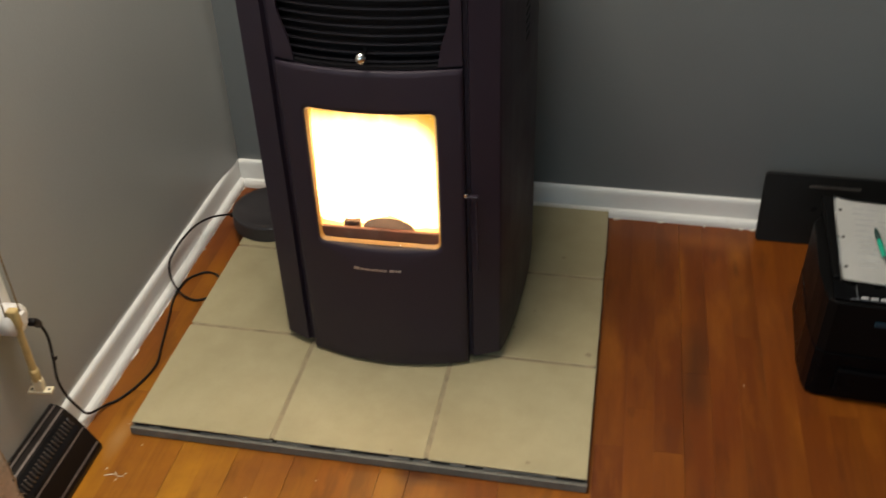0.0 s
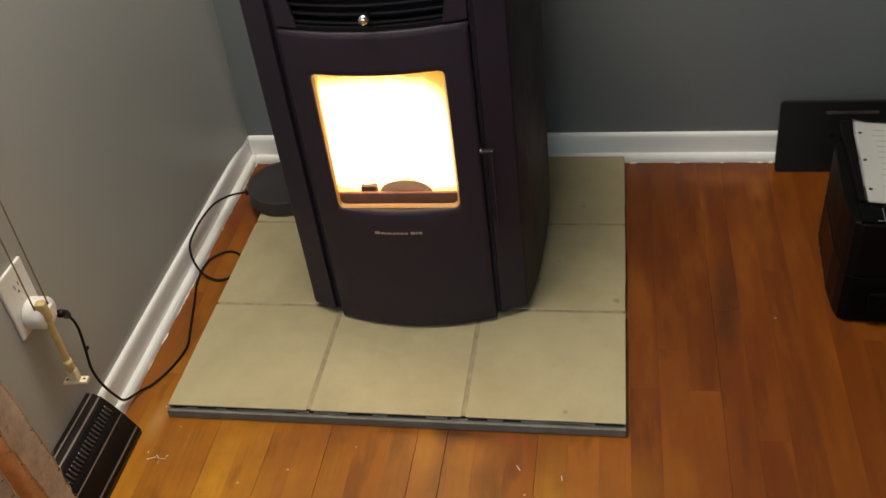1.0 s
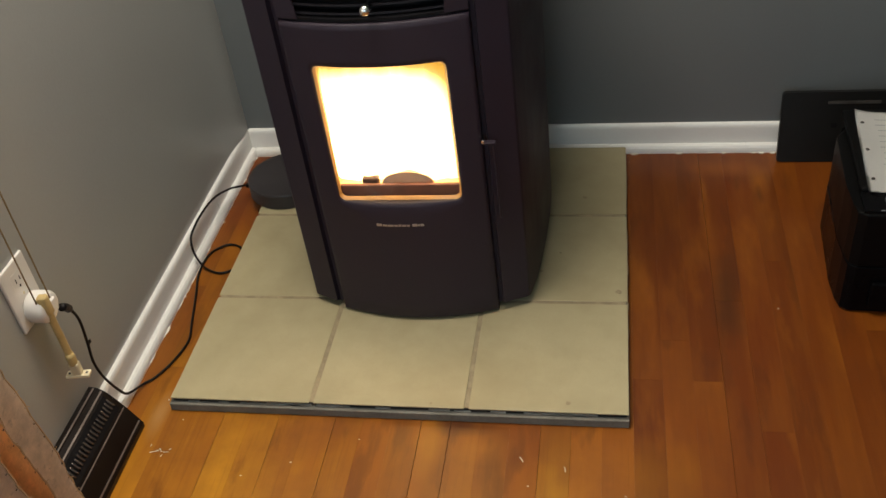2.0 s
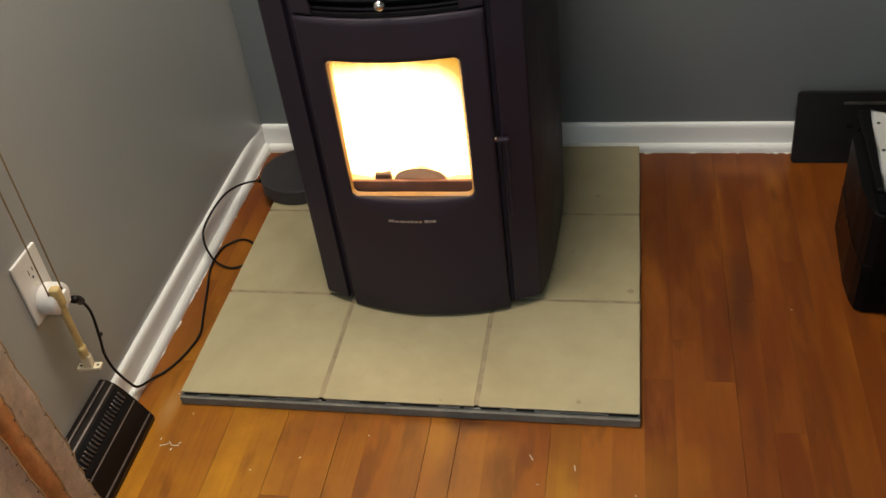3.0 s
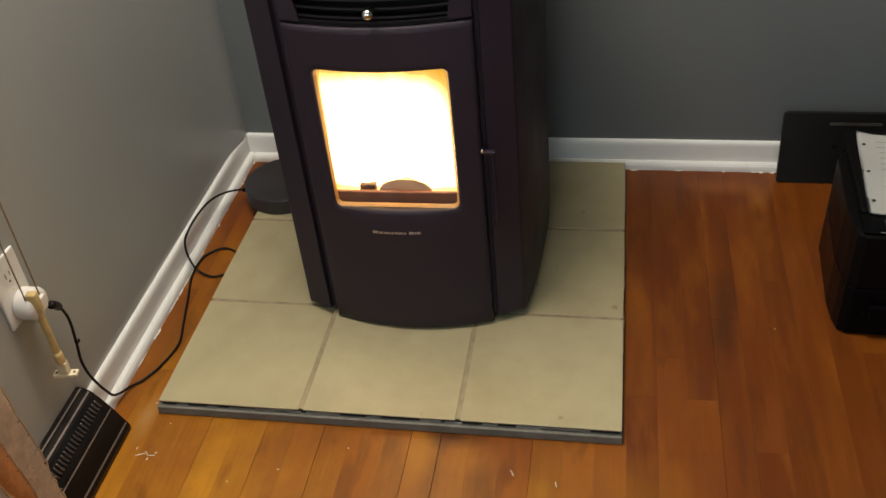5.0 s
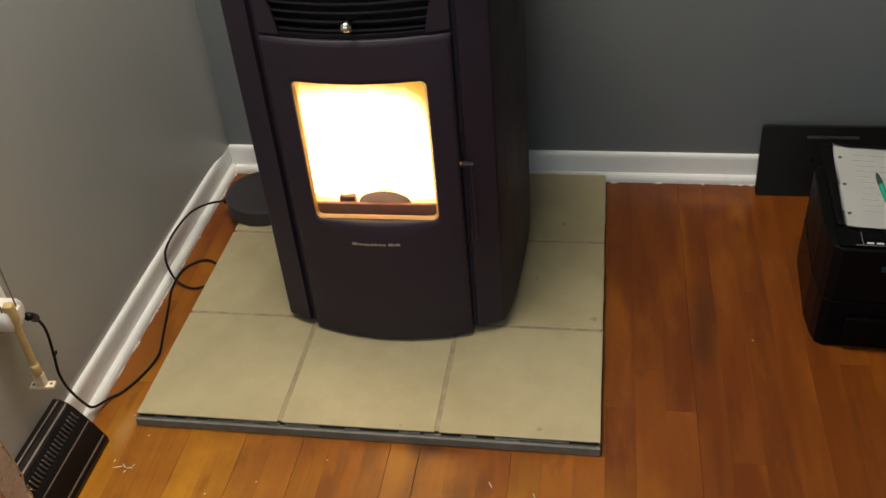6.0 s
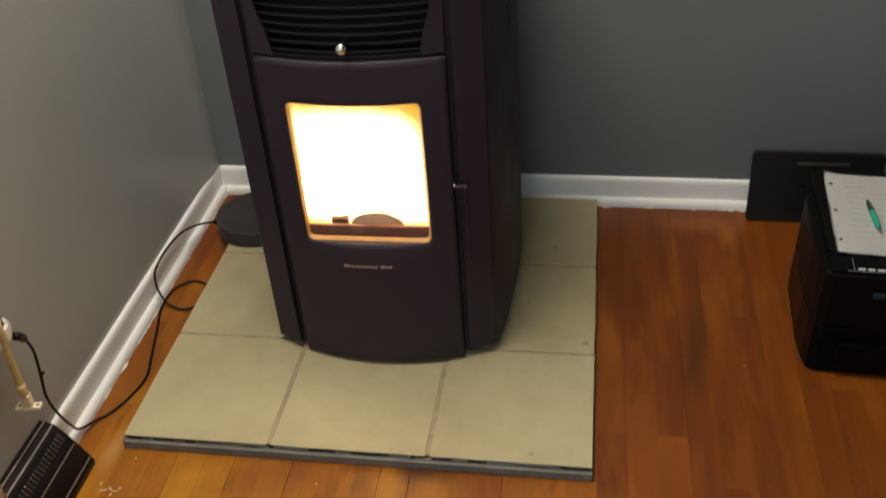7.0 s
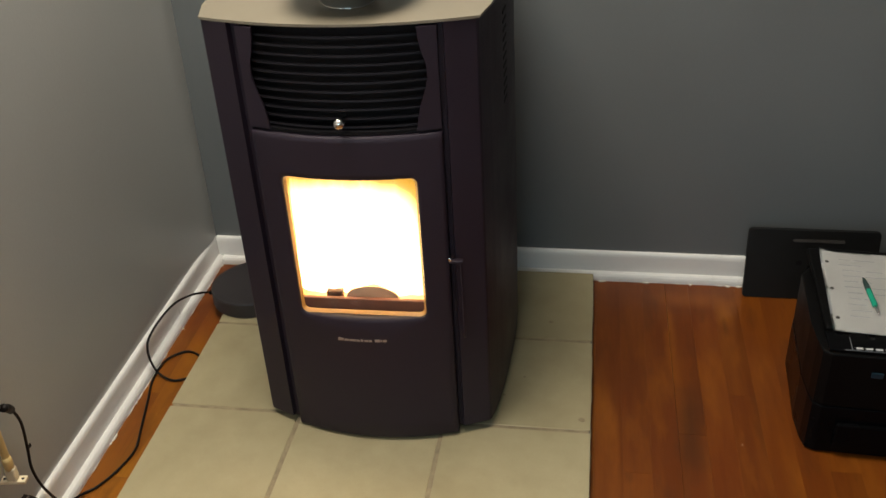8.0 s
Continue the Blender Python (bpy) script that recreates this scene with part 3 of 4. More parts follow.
spart("core", prism(bmesh.new(), [(-0.176, 0.47), (0.176, 0.47), (0.22, 0.56), (0.22, 0.8), (-0.22, 0.8), (-0.22, 0.56)], SZ0 + 0.004, SZ1 - 0.006), M_RECESS_SHADE)
for s in (-1, 1):
    spart("groove", one_box((s * 0.178 - 0.0115, 0.29, SZ0 - 0.012), (s * 0.178 + 0.0125, 0.47, SZ1 - 0.004)), M_STOVE)
arc = [(HALF * 0.95 * t / 10, front(HALF * t / 10) + 0.03) for t in range(-10, 11)]
spart("plinth", prism(bmesh.new(), arc + [(0.22, 0.34), (0.235, 0.6), (0.215, 0.8), (-0.215, 0.8), (-0.235, 0.6), (-0.22, 0.34)], PZ + 0.012, SZ0 + 0.003), M_RECESS_SHADE)
for fx, fy in ((-0.2, 0.33), (0.2, 0.33), (-0.19, 0.77), (0.19, 0.77)):
    spart("foot", lathe([(0, PZ), (0.016, PZ), (0.018, PZ + 0.004), (0.012, PZ + 0.012), (0, PZ + 0.0125)], 20, None, Matrix.Translation((fx, fy, 0))), M_RECESS_SHADE)

# door with the window's opening
hole = dense(rounded(-WIN_X, WIN_X, WIN_Z0, WIN_Z1, 0.012, 6))
door = spart("door", ring_plate(hole, -HALF, HALF, SZ0 - 0.019, DOOR_TOP, 0.0, 0.022), M_STOVE, None, "bowed charcoal steel door", True)
bm = bmesh.new()
fr = [(0.004, WIN_X, WIN_Z0, WIN_Z1, 0.012), (0.010, WIN_X - 0.004, WIN_Z0 + 0.005, WIN_Z1 - 0.004, 0.010), (0.0115, WIN_X - 0.004, WIN_Z0 + 0.005, WIN_Z1 - 0.004, 0.010)]
loops = []
for yo, wx, za, zb, r in fr:
    loops.append([bm.verts.new((x, front(x) + yo, z)) for x, z in rounded(-wx + 0.0002, wx - 0.0002, za + 0.0002, zb - 0.0002, r, 8)])
for a, b in zip(loops, loops[1:]):
    for j in range(len(a)):
        bm.faces.new((a[j], a[(j + 1) % len(a)], b[(j + 1) % len(a)], b[j]))
spart("window_rim", bm, M_FIRELIT_RIM, door, "inner window edge with the fire's orange glow in its colour", True)
bm = bmesh.new()
strip(-WIN_X + 0.0005, WIN_X - 0.0005, WIN_Z0 + 0.001, WIN_Z1 - 0.001, 0.012, 0.004, 24, bm)
gl = spart("window_glass", bm, M_GLASS, door, "clear curved ceramic glass", True)
gl.visible_shadow = False

# badge on the door: unlettered silver bars
x = -0.0525
for w, h in ((0.011, 0.0085), (0.009, 0.006), (0.012, 0.006), (0.0075, 0.006), (0.006, 0.0075), (0.009, 0.006), (0.006, 0.006), (0.0, 0.0), (0.010, 0.0085), (0.004, 0.0075), (0.0075, 0.0075)):
    if w:
        w *= 1.13
        spart("badge_bar", strip(x, x + w - 0.0016, 0.284, 0.284 + h * 0.65, -0.0012, 0.0016, 2), M_SILVER, door, "silver badge bar")
        x += w
    else:
        x += 0.004

# firebox behind the door
bm = bmesh.new()
BX, BY0, BY1, BZ0, BZ1 = 0.135, 0.272, 0.44, 0.330, 0.655
for a, b in (((-BX - 0.01, BY1, BZ0), (BX + 0.01, BY1 + 0.012, BZ1)), ((-BX - 0.012, BY0, BZ0), (-BX, BY1, BZ1)), ((BX, BY0, BZ0), (BX + 0.012, BY1, BZ1)),
             ((-BX, BY0, BZ0 - 0.012), (BX, BY1, BZ0)), ((-BX, BY0, BZ1), (BX, BY1, BZ1 + 0.012))):
    box(bm, a, b)
spart("firebox", bm, M_BRICK, None, "pale refractory firebox lit orange")
spart("ash_lip", one_box((-0.126, 0.2735, 0.333), (0.126, 0.2825, 0.3595), 0.0025), M_LIP, None, "sooty steel lip")
bm = bmesh.new()
pot = [(0.052 * math.cos(radians(a)), 0.052 * 0.55 * math.sin(radians(a))) for a in range(0, 181, 12)]
f0 = [bm.verts.new((x + 0.012, 0.286, BZ0 + 0.022 + z)) for x, z in pot]
f1 = [bm.verts.new((x + 0.012, 0.300, BZ0 + 0.021 + z)) for x, z in pot]
bm.faces.new(f0)
bm.faces.new(f1[::-1])
for j in range(len(f0)):
    bm.faces.new((f0[j], f0[(j + 1) % len(f0)], f1[(j + 1) % len(f0)], f1[j]))
spart("burn_pot", bm, M_FIRELIT_POT, None, "arched burn pot with the fire's glow in its pale colour")
spart("pot_box", one_box((-0.078, 0.284, BZ0), (-0.046, 0.300, BZ0 + 0.038), 0.003), M_BURNPOT)
rng = random.Random(11)
bm = bmesh.new()
for i in range(150):
    x = rng.uniform(-0.128, 0.122)
    y = rng.uniform(0.306, 0.410)
    h = rng.uniform(0.250, 0.285)
    w = rng.uniform(0.020, 0.032)
    bend = rng.uniform(-0.012, 0.012)
    rings = []
    for k in range(11):
        t = k / 10
        r = w * math.sqrt(max(0.0, 1 - (2 * min(1, t * 0.8 + 0.2) - 1) ** 4)) + 0.0004
        c = Vector((x * (1 - 0.12 * t) + bend * math.sin(t * 3), y, BZ0 + 0.027 + h * t))
        rings.append([bm.verts.new(c + Vector((r * math.cos(a), r * 0.7 * math.sin(a), 0))) for a in [j * math.pi / 4 for j in range(8)]])
    for a, b in zip(rings, rings[1:]):
        for j in range(8):
            bm.faces.new((a[j], a[(j + 1) % 8], b[(j + 1) % 8], b[j]))
    bm.faces.new(rings[-1])
spart("flame", bm, M_FLAME, None, "bright white-yellow flames", True)

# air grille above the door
spart("grille_back", strip(-HALF, HALF, DOOR_TOP + 0.004, SZ1 - 0.002, 0.045, 0.004), M_RECESS_SHADE)
spart("grille_sill", strip(-HALF, HALF, DOOR_TOP + 0.002, DOOR_TOP + 0.008, 0.006, 0.05), M_RECESS_SHADE)
GZ0, GZ1 = DOOR_TOP + 0.006, SZ1 - 0.004
edge = [(0.0, 0.128), (0.12, 0.131), (0.25, 0.136), (0.4, 0.145), (0.52, 0.150), (0.65, 0.149), (0.78, 0.142), (0.9, 0.138), (1.0, 0.137)]
for s in (-1, 1):
    inner = [(s * x, GZ0 + t * (GZ1 - GZ0)) for t, x in edge]
    bm = bowed(inner + [(s * HALF, GZ1), (s * HALF, GZ0)], 0.002, 0.006)
    spart("cheek", bm, M_STOVE, None, "curved charcoal grille cheek")
for i in range(11):
    z = GZ0 + 0.006 + i * (GZ1 - GZ0 - 0.006) / 11
    spart("grille_slat", strip(-0.152, 0.152, z, z + 0.0034, 0.012, 0.006, 20, None, 0.001), M_SLAT)
knob_m = Matrix.Translation((0.005, front(0) - 0.0, 0.746)) @ Matrix.Rotation(radians(90), 4, "X")
spart("knob", lathe([(0.004, -0.02), (0.004, 0.008), (0.0065, 0.010), (0.0098, 0.015), (0.0102, 0.0195), (0.008, 0.025), (0.0045, 0.0275), (0, 0.028)], 24, None, knob_m), M_CHROME, None, "polished chrome knob", True)

# latch and door handle rod in the groove
hx = 0.182
bm = one_box((hx - 0.014, 0.262, 0.453), (hx + 0.012, 0.274, 0.459), 0.002)
handle = spart("door_handle", bm, M_STOVE, None, "thin steel latch and rod")
spart("rod", tube([(hx + 0.007, 0.268, 0.456), (hx + 0.008, 0.269, 0.39), (hx + 0.008, 0.271, 0.33), (hx + 0.008, 0.274, 0.28)], 0.0024), M_STOVE, handle, smooth=True)
spart("latch_pin", one_box((hx - 0.014, 0.259, 0.459), (hx - 0.008, 0.272, 0.466), 0.0015), M_CHROME, handle)

# lid
lid = [(0.225 * t / 12, 0.250 + 0.040 * (t / 12) ** 2) for t in range(-12, 13)]
lid_out = lid + [(0.2365, 0.294), (0.2485, 0.358), (0.2585, 0.465), (0.264, 0.59), (0.263, 0.65), (0.254, 0.765), (0.239, 0.84), (-0.244, 0.84), (-0.259, 0.765), (-0.269, 0.65), (-0.269, 0.59), (-0.2635, 0.465), (-0.2535, 0.358), (-0.2365, 0.294)]
spart("lid", prism(bmesh.new(), lid_out, SZ1 + 0.0005, SZ1 + 0.005, 0.001), M_TOP, None, "taupe flat top")

# louvre slots in the side panel
# dark bars on the panel stand in for the shade inside the slots
for i in range(11):
    z = SZ1 - 0.05 - i * 0.017
    for s in (-1, 1):
        bm = one_box((-0.0012, -0.019, -0.0035), (0.0012, 0.019, 0.0035), 0.001)
        bmesh.ops.transform(bm, verts=bm.verts, matrix=Matrix.Translation((s * (0.2552 + (0.005 if s < 0 else 0.0)), 0.495, z)) @ Matrix.Rotation(radians(-3.1 * s), 4, "Z"))
        spart("louvre", bm, M_RECESS_SHADE)

# pot on the lid
kettle = empty("steamer_pot", "grey pot standing on stove top", "pot", (CX - 0.004, 0.365, SZ1 + 0.0052))
part("body", lathe([(0, 0), (0.038, 0), (0.044, 0.003), (0.052, 0.014), (0.074, 0.030), (0.098, 0.050), (0.110, 0.075), (0.104, 0.100), (0.098, 0.112), (0.094, 0.112), (0.104, 0.075), (0.07, 0.034), (0, 0.01)]), M_IRON, kettle, smooth=True)
part("base_ring", lathe([(0.037, 0.0), (0.0415, 0.0), (0.0452, 0.002), (0.0442, 0.004), (0.041, 0.004)]), M_CHROME, kettle, "bright steel base ring", True)
part("lid", lathe([(0.0985, 0.1125), (0.086, 0.120), (0.05, 0.130), (0.012, 0.134), (0.01, 0.143), (0.014, 0.150), (0, 0.154)]), M_IRON, kettle, smooth=True)


# ---- floor stand on the pad ----
disc = empty("floor_stand", "charcoal floor stand with flat round base and slim pole", "stand", (0.052, 0.730, PZ))
part("base", lathe([(0, 0), (0.097, 0), (0.1005, 0.003), (0.1005, 0.038), (0.0985, 0.0415), (0.088, 0.0425), (0, 0.0425)], 96), M_DISC, disc, "flat round charcoal base")
part("pole", lathe([(0, 0.0425), (0.016, 0.0425), (0.016, 0.050), (0.0085, 0.056), (0.0085, 1.40), (0.006, 1.404), (0, 1.405)], 20, None, Matrix.Translation((0.017, 0.018, 0))), M_DISC, disc, "slim dark upright pole", True)
part("cable_socket", one_box((-0.114, -0.014, 0.006), (-0.098, -0.002, 0.016), 0.003), M_BLACK_MATT, disc)


# ---- outlet, plug and cable ----
outlet = empty("wall_outlet", "white double wall outlet plate", "outlet", (WX, -0.0985, 0.399))
part("plate", one_box((0.0, -0.039, -0.064), (0.006, 0.039, 0.064), 0.0025), M_PLATE, outlet)
for z in (-0.028, 0.028):
    sock = part("socket", one_box((0.0055, -0.017, z - 0.0165), (0.0064, 0.017, z + 0.0165), 0.0004), M_PLATE, outlet)
    for dy, h in ((-0.006, 0.005), (0.006, 0.004)):
        part("slot", one_box((0.0060, dy - 0.001, z + 0.002 - h), (0.0067, dy + 0.001, z + 0.002 + h)), M_SLOT, sock)
    part("slot", lathe([(0, 0), (0.0025, 0), (0.0025, 0.0006), (0, 0.0006)], 14, None, Matrix.Translation((0.0061, 0, z - 0.011)) @ Matrix.Rotation(radians(90), 4, "Y")), M_SLOT, sock)
part("screw", lathe([(0, 0), (0.003, 0), (0.002, 0.001), (0, 0.0012)], 14, None, Matrix.Translation((0.006, 0, 0)) @ Matrix.Rotation(radians(90), 4, "Y")), M_CREAM, outlet)

adapter = empty("plug_adapter", "round white plug-in adapter in the outlet", "adapter", (WX + 0.0078, -0.097, 0.366))
part("body", lathe([(0, 0), (0.026, 0), (0.029, 0.004), (0.029, 0.028), (0.0265, 0.033), (0.02, 0.036), (0, 0.037)], 40, None, Matrix.Rotation(radians(90), 4, "Y")), M_PLATE, adapter, smooth=True)
part("outlet_face", one_box((0.035, -0.013, -0.014), (0.041, 0.013, 0.014), 0.003), M_PLATE, adapter)
M_PILOT = glow("amber_pilot_light", (1.0, 0.45, 0.08), 3.0)
part("pilot_light", lathe([(0, 0), (0.0022, 0), (0.0018, 0.0012), (0, 0.0016)], 12, None, Matrix.Translation((0.030, 0.019, 0.012)) @ Matrix.Rotation(radians(90), 4, "Y")), M_PILOT, adapter, "tiny amber pilot light")

cord = [(-0.082, -0.066, 0.336), (-0.092, -0.052, 0.322), (-0.1, -0.035, 0.300), (-0.102, -0.024, 0.262), (-0.102, -0.031, 0.207), (-0.1, -0.04, 0.17), (-0.098, -0.034, 0.122), (-0.098, -0.01, 0.06),
        (-0.098, 0.012, 0.026), (-0.089, 0.058, 0.006), (-0.072, 0.079, 0.004), (-0.051, 0.124, 0.004), (-0.038, 0.188, 0.004), (-0.052, 0.251, 0.004), (-0.076, 0.345, 0.004), (-0.092, 0.405, 0.004),
        (-0.096, 0.457, 0.004), (-0.087, 0.498, 0.004), (-0.056, 0.525, 0.004), (-0.024, 0.517, 0.004), (-0.008, 0.49, 0.004), (-0.010, 0.44, 0.004), (-0.028, 0.421, 0.004), (-0.052, 0.418, 0.005),
        (-0.086, 0.432, 0.012), (-0.098, 0.433, 0.045), (-0.1, 0.436, 0.078), (-0.103, 0.462, 0.092), (-0.104, 0.532, 0.094), (-0.1, 0.61, 0.085), (-0.088, 0.68, 0.062), (-0.064, 0.722, 0.043)]
cable = empty("power_cable", "thin black power cable looping across the floor", "cable")
part("cord", tube(cord, 0.0027, 10, 6), M_CABLE, cable, smooth=True)
part("plug", tube([(-0.080, -0.078, 0.347), (-0.084, -0.066, 0.336), (-0.092, -0.052, 0.322), (-0.097, -0.043, 0.311)], 0.0075, 14, 4), M_CABLE, cable, "ribbed black plug end", True)
part("tag", one_box((-0.103, -0.03, 0.205), (-0.1005, -0.02, 0.212), 0.0005), M_CABLE, cable)

# ---- hanging blind cord tensioner ----
tx, ty = -0.085, -0.107
tens = empty("blind_cord_tensioner", "yellowed plastic blind cord tensioner hanging on two cords", "cord tensioner", (tx, ty, 0.058), 8)
bm = bmesh.new()
lathe([(0, 0.182), (0.0062, 0.182), (0.0066, 0.2), (0.0066, 0.29), (0.0075, 0.305), (0, 0.306)], 20, bm, Matrix.Translation((0, 0, 0)))
part("tube", bm, M_YELLOW, tens, "yellowed plastic tube", True)
part("pulley_housing", one_box((-0.009, -0.008, 0.300), (0.009, 0.008, 0.341), 0.004, 3), M_YELLOW, tens, "yellowed pulley housing", True)
part("collar", lathe([(0.0, 0.176), (0.0078, 0.176), (0.0085, 0.182), (0.0085, 0.196), (0.0075, 0.204), (0.0, 0.205)], 20), M_YELLOW, tens, smooth=True)
part("neck", one_box((-0.009, -0.007, 0.152), (0.009, 0.007, 0.18), 0.003), M_CREAM, tens)
foot = part("bracket", one_box((-0.022, -0.008, 0.147), (0.022, 0.008, 0.153), 0.001), M_CREAM, tens, "cream mounting bracket")
for bx in (-0.016, 0.016):
    part("screw_hole", lathe([(0, 0.1532), (0.0026, 0.1532), (0.0026, 0.1538), (0, 0.1538)], 14, None, Matrix.Translation((bx, 0, 0))), M_SLOT, foot)
for dx, dy in ((-0.009, -0.008), (0.009, 0.008)):
    part("cord", tube([(dx, dy, 0.33), (dx - 0.001, dy + 0.003, 0.55), (dx - 0.002, dy + 0.006, 1.0), (dx - 0.002, dy, 1.78)], 0.0014, 8, 8), M_CORD, tens, "tan woven cord", True)

# ---- baseboard register ----
reg = empty("baseboard_register", "dark brown metal baseboard heating register", "register", (WX, -0.05, 0))
RL = 0.37
prof = [(0.0, 0.0), (0.082, 0.0), (0.083, 0.012), (0.062, 0.052), (0.046, 0.078), (0.030, 0.100), (0.016, 0.109), (0.0, 0.111)]
part("body", sweep(prof, -RL, 0, "y"), M_BROWN, reg)
# raised pressed ribs along the sloping face
for (ax, az), (bx, bz) in (((0.079, 0.020), (0.0775, 0.023)), ((0.0585, 0.058), (0.0572, 0.060)), ((0.027, 0.1028), (0.024, 0.1045)), ((0.013, 0.1103), (0.010, 0.1108))):
    nx, nz = (az - bz) * -1, (bx - ax) * -1
    ln = math.hypot(nx, nz)
    nx, nz = abs(nx / ln) * 0.0012, abs(nz / ln) * 0.0012
    part("rib", sweep([(ax, az), (ax + nx, az + nz), (bx + nx, bz + nz), (bx, bz)], -RL + 0.004, -0.004, "y"), M_WORN, reg, "worn pressed rib")
# damper slot with its row of vanes
part("slot", sweep([(0.0545, 0.0665), (0.0552, 0.0672), (0.0312, 0.1002), (0.0302, 0.0998)], -RL + 0.012, -0.012, "y"), M_RECESS_SHADE, reg)
v_i = -0.016
while v_i > -RL + 0.016:
    tube_m = tube([(0.0495, v_i, 0.0775), (0.0450, v_i - 0.0015, 0.0855), (0.0385, v_i, 0.0935)], 0.0025, 8, 3)
    part("vane", tube_m, M_VANE, reg, smooth=True)
    v_i -= 0.0096

# ---- curtain at the window ----
M_STITCH = cloth("dark_stitch_thread", (0.12, 0.075, 0.05))
curtain = empty("curtain", "brown and orange woven curtain with frayed edges", "curtain", (0, 0, 0))


def drape(name, x0, y_edge, y_far, mat, folds, depth, z0, z1, label, seed, ny=60, nz=40):
    """A hanging cloth from y_edge back to y_far with vertical folds; its free edge is uneven."""
    r = random.Random(seed)
    bm = bmesh.new()
    grid = []
    for k in range(nz + 1):
        z = z0 + (z1 - z0) * k / nz
        row = []
        wob = 0.007 * noise.noise((seed, z * 9, 0)) + 0.003 * noise.noise((seed, z * 45, 4))
        for i in range(ny + 1):
            t = i / ny
            y = y_edge - 0.075 * (z - 0.1) * (1 - t) + wob * (1 - t) + (y_far - y_edge) * t
            x = x0 + depth * math.sin(t * folds * math.pi + seed) * (0.4 + 0.6 * min(1, t * 3)) + 0.006 * noise.noise((z * 3, t * 4, seed))
            row.append(bm.verts.new((x, y, z)))
        grid.append(row)
    for a, b in zip(grid, grid[1:]):
        for i in range(ny):
            bm.faces.new((a[i], a[i + 1], b[i + 1], b[i]))
    bmesh.ops.solidify(bm, geom=bm.faces[:], thickness=0.0022)
    ob = part(name, bm, mat, curtain, label, True)
    # stitched and fraying hem down the free edge
    pts = []
    for k in range(0, nz * 4 + 1):
        z = z0 + (z1 - z0) * k / (nz * 4)
        wob = 0.007 * noise.noise((seed, z * 9, 0)) + 0.003 * noise.noise((seed, z * 45, 4))
        x = x0 + depth * math.sin(seed) * 0.4 + 0.006 * noise.noise((z * 3, 0, seed))
        pts.append((x + r.uniform(-0.0008, 0.0008), y_edge - 0.075 * (z - 0.1) + wob + r.uniform(-0.0008, 0.0012), z))
    part("hem", tube(pts, 0.0014, 6, 2), M_HEM, ob, "frayed tan hem")
    # dark stitches beside the hem and loose threads on it
    bm, threads = bmesh.new(), bmesh.new()
    for k in range(6, len(pts) - 6, 3):
        px, py, pz = pts[k]
        if pz > 0.9:
            break
        d = r.uniform(0.0015, 0.004)
        box(bm, (px - 0.001, py - d - r.uniform(0.0015, 0.0035), pz), (px + 0.0012, py - d, pz + r.uniform(0.0012, 0.003)), 0.0005, 1)
        if r.random() < 0.35:
            tmp = tube([(px, py, pz), (px + 0.001, py + r.uniform(0.001, 0.003), pz + r.uniform(-0.003, 0.003)), (px + 0.002, py + r.uniform(0.002, 0.006), pz + r.uniform(-0.006, 0.005))], 0.0005, 5, 3)
            me = bpy.data.meshes.new("thread")
            tmp.to_mesh(me)
            tmp.free()
            threads.from_mesh(me)
            bpy.data.meshes.remove(me)
    tagged(part("stitches", bm, M_STITCH, ob, "dark brown stitches"), kind="stuff")
    tagged(part("loose_threads", threads, M_HEM, ob, "stray tan threads"), kind="stuff")
    return ob


drape("outer_panel", -0.002, -0.318, -0.53, M_BURLAP, 3, 0.007, 0.02, 1.95, "brown woven outer layer", 1)
drape("middle_panel", 0.017, -0.384, -0.57, M_ORANGE, 3, 0.005, 0.02, 1.95, "faded orange layer", 2)
drape("inner_panel", 0.034, -0.437, -0.59, M_BURLAP, 3, 0.006, 0.02, 1.95, "coarse brown inner layer", 3)
rod = empty("curtain_rod", "dark metal curtain rod over the window", "curtain rod", (0.01, 0, 1.965))
part("rod", tube([(0, -1.85, 0), (0, -1.0, 0), (0, -0.28, 0)], 0.011, 12, 4), M_BLACK_MATT, rod, smooth=True)
for by in (-1.8, -0.3):
    part("bracket", one_box((-0.15, by - 0.01, -0.01), (0.0, by + 0.01, 0.004), 0.002), M_BLACK_MATT, rod)

# ---- leaning panel by the wall ----
panel = empty("plastic_panel", "black plastic panel leaning on the baseboard", "panel", (1.277, 0.886, 0.0), 0)
bm = bmesh.new()
prism(bm, rounded(0.0, 0.306, 0.0, 0.184, 0.008, 5), 0.0, 0.012, 0.0025)
lean = Matrix.Rotation(radians(82), 4, "X")
bmesh.ops.transform(bm, verts=bm.verts, matrix=lean)
part("sheet", bm, M_PANEL, panel)
bm = prism(bmesh.new(), rounded(0.105, 0.225, 0.153, 0.161, 0.003, 4), 0.0121, 0.0136, 0.0004)
bmesh.ops.transform(bm, verts=bm.verts, matrix=lean)
part("finger_grip", bm, paint("scuffed_grey_plastic", (0.045, 0.041, 0.038), 0.5, 0.35, 300, 60, 0.2), panel, "lighter scuffed grip strip")
bm = prism(bmesh.new(), rounded(0.118, 0.132, 0.092, 0.104, 0.003, 4), 0.0121, 0.0128, 0.0002)
bmesh.ops.transform(bm, verts=bm.verts, matrix=lean)
part("catch", bm, M_RECESS_SHADE, panel)

# ---- printer ----
PT = 0.262
printer = empty("printer", "large glossy black inkjet printer on the floor", "printer", (1.327, 0.426, 0.0), -3)
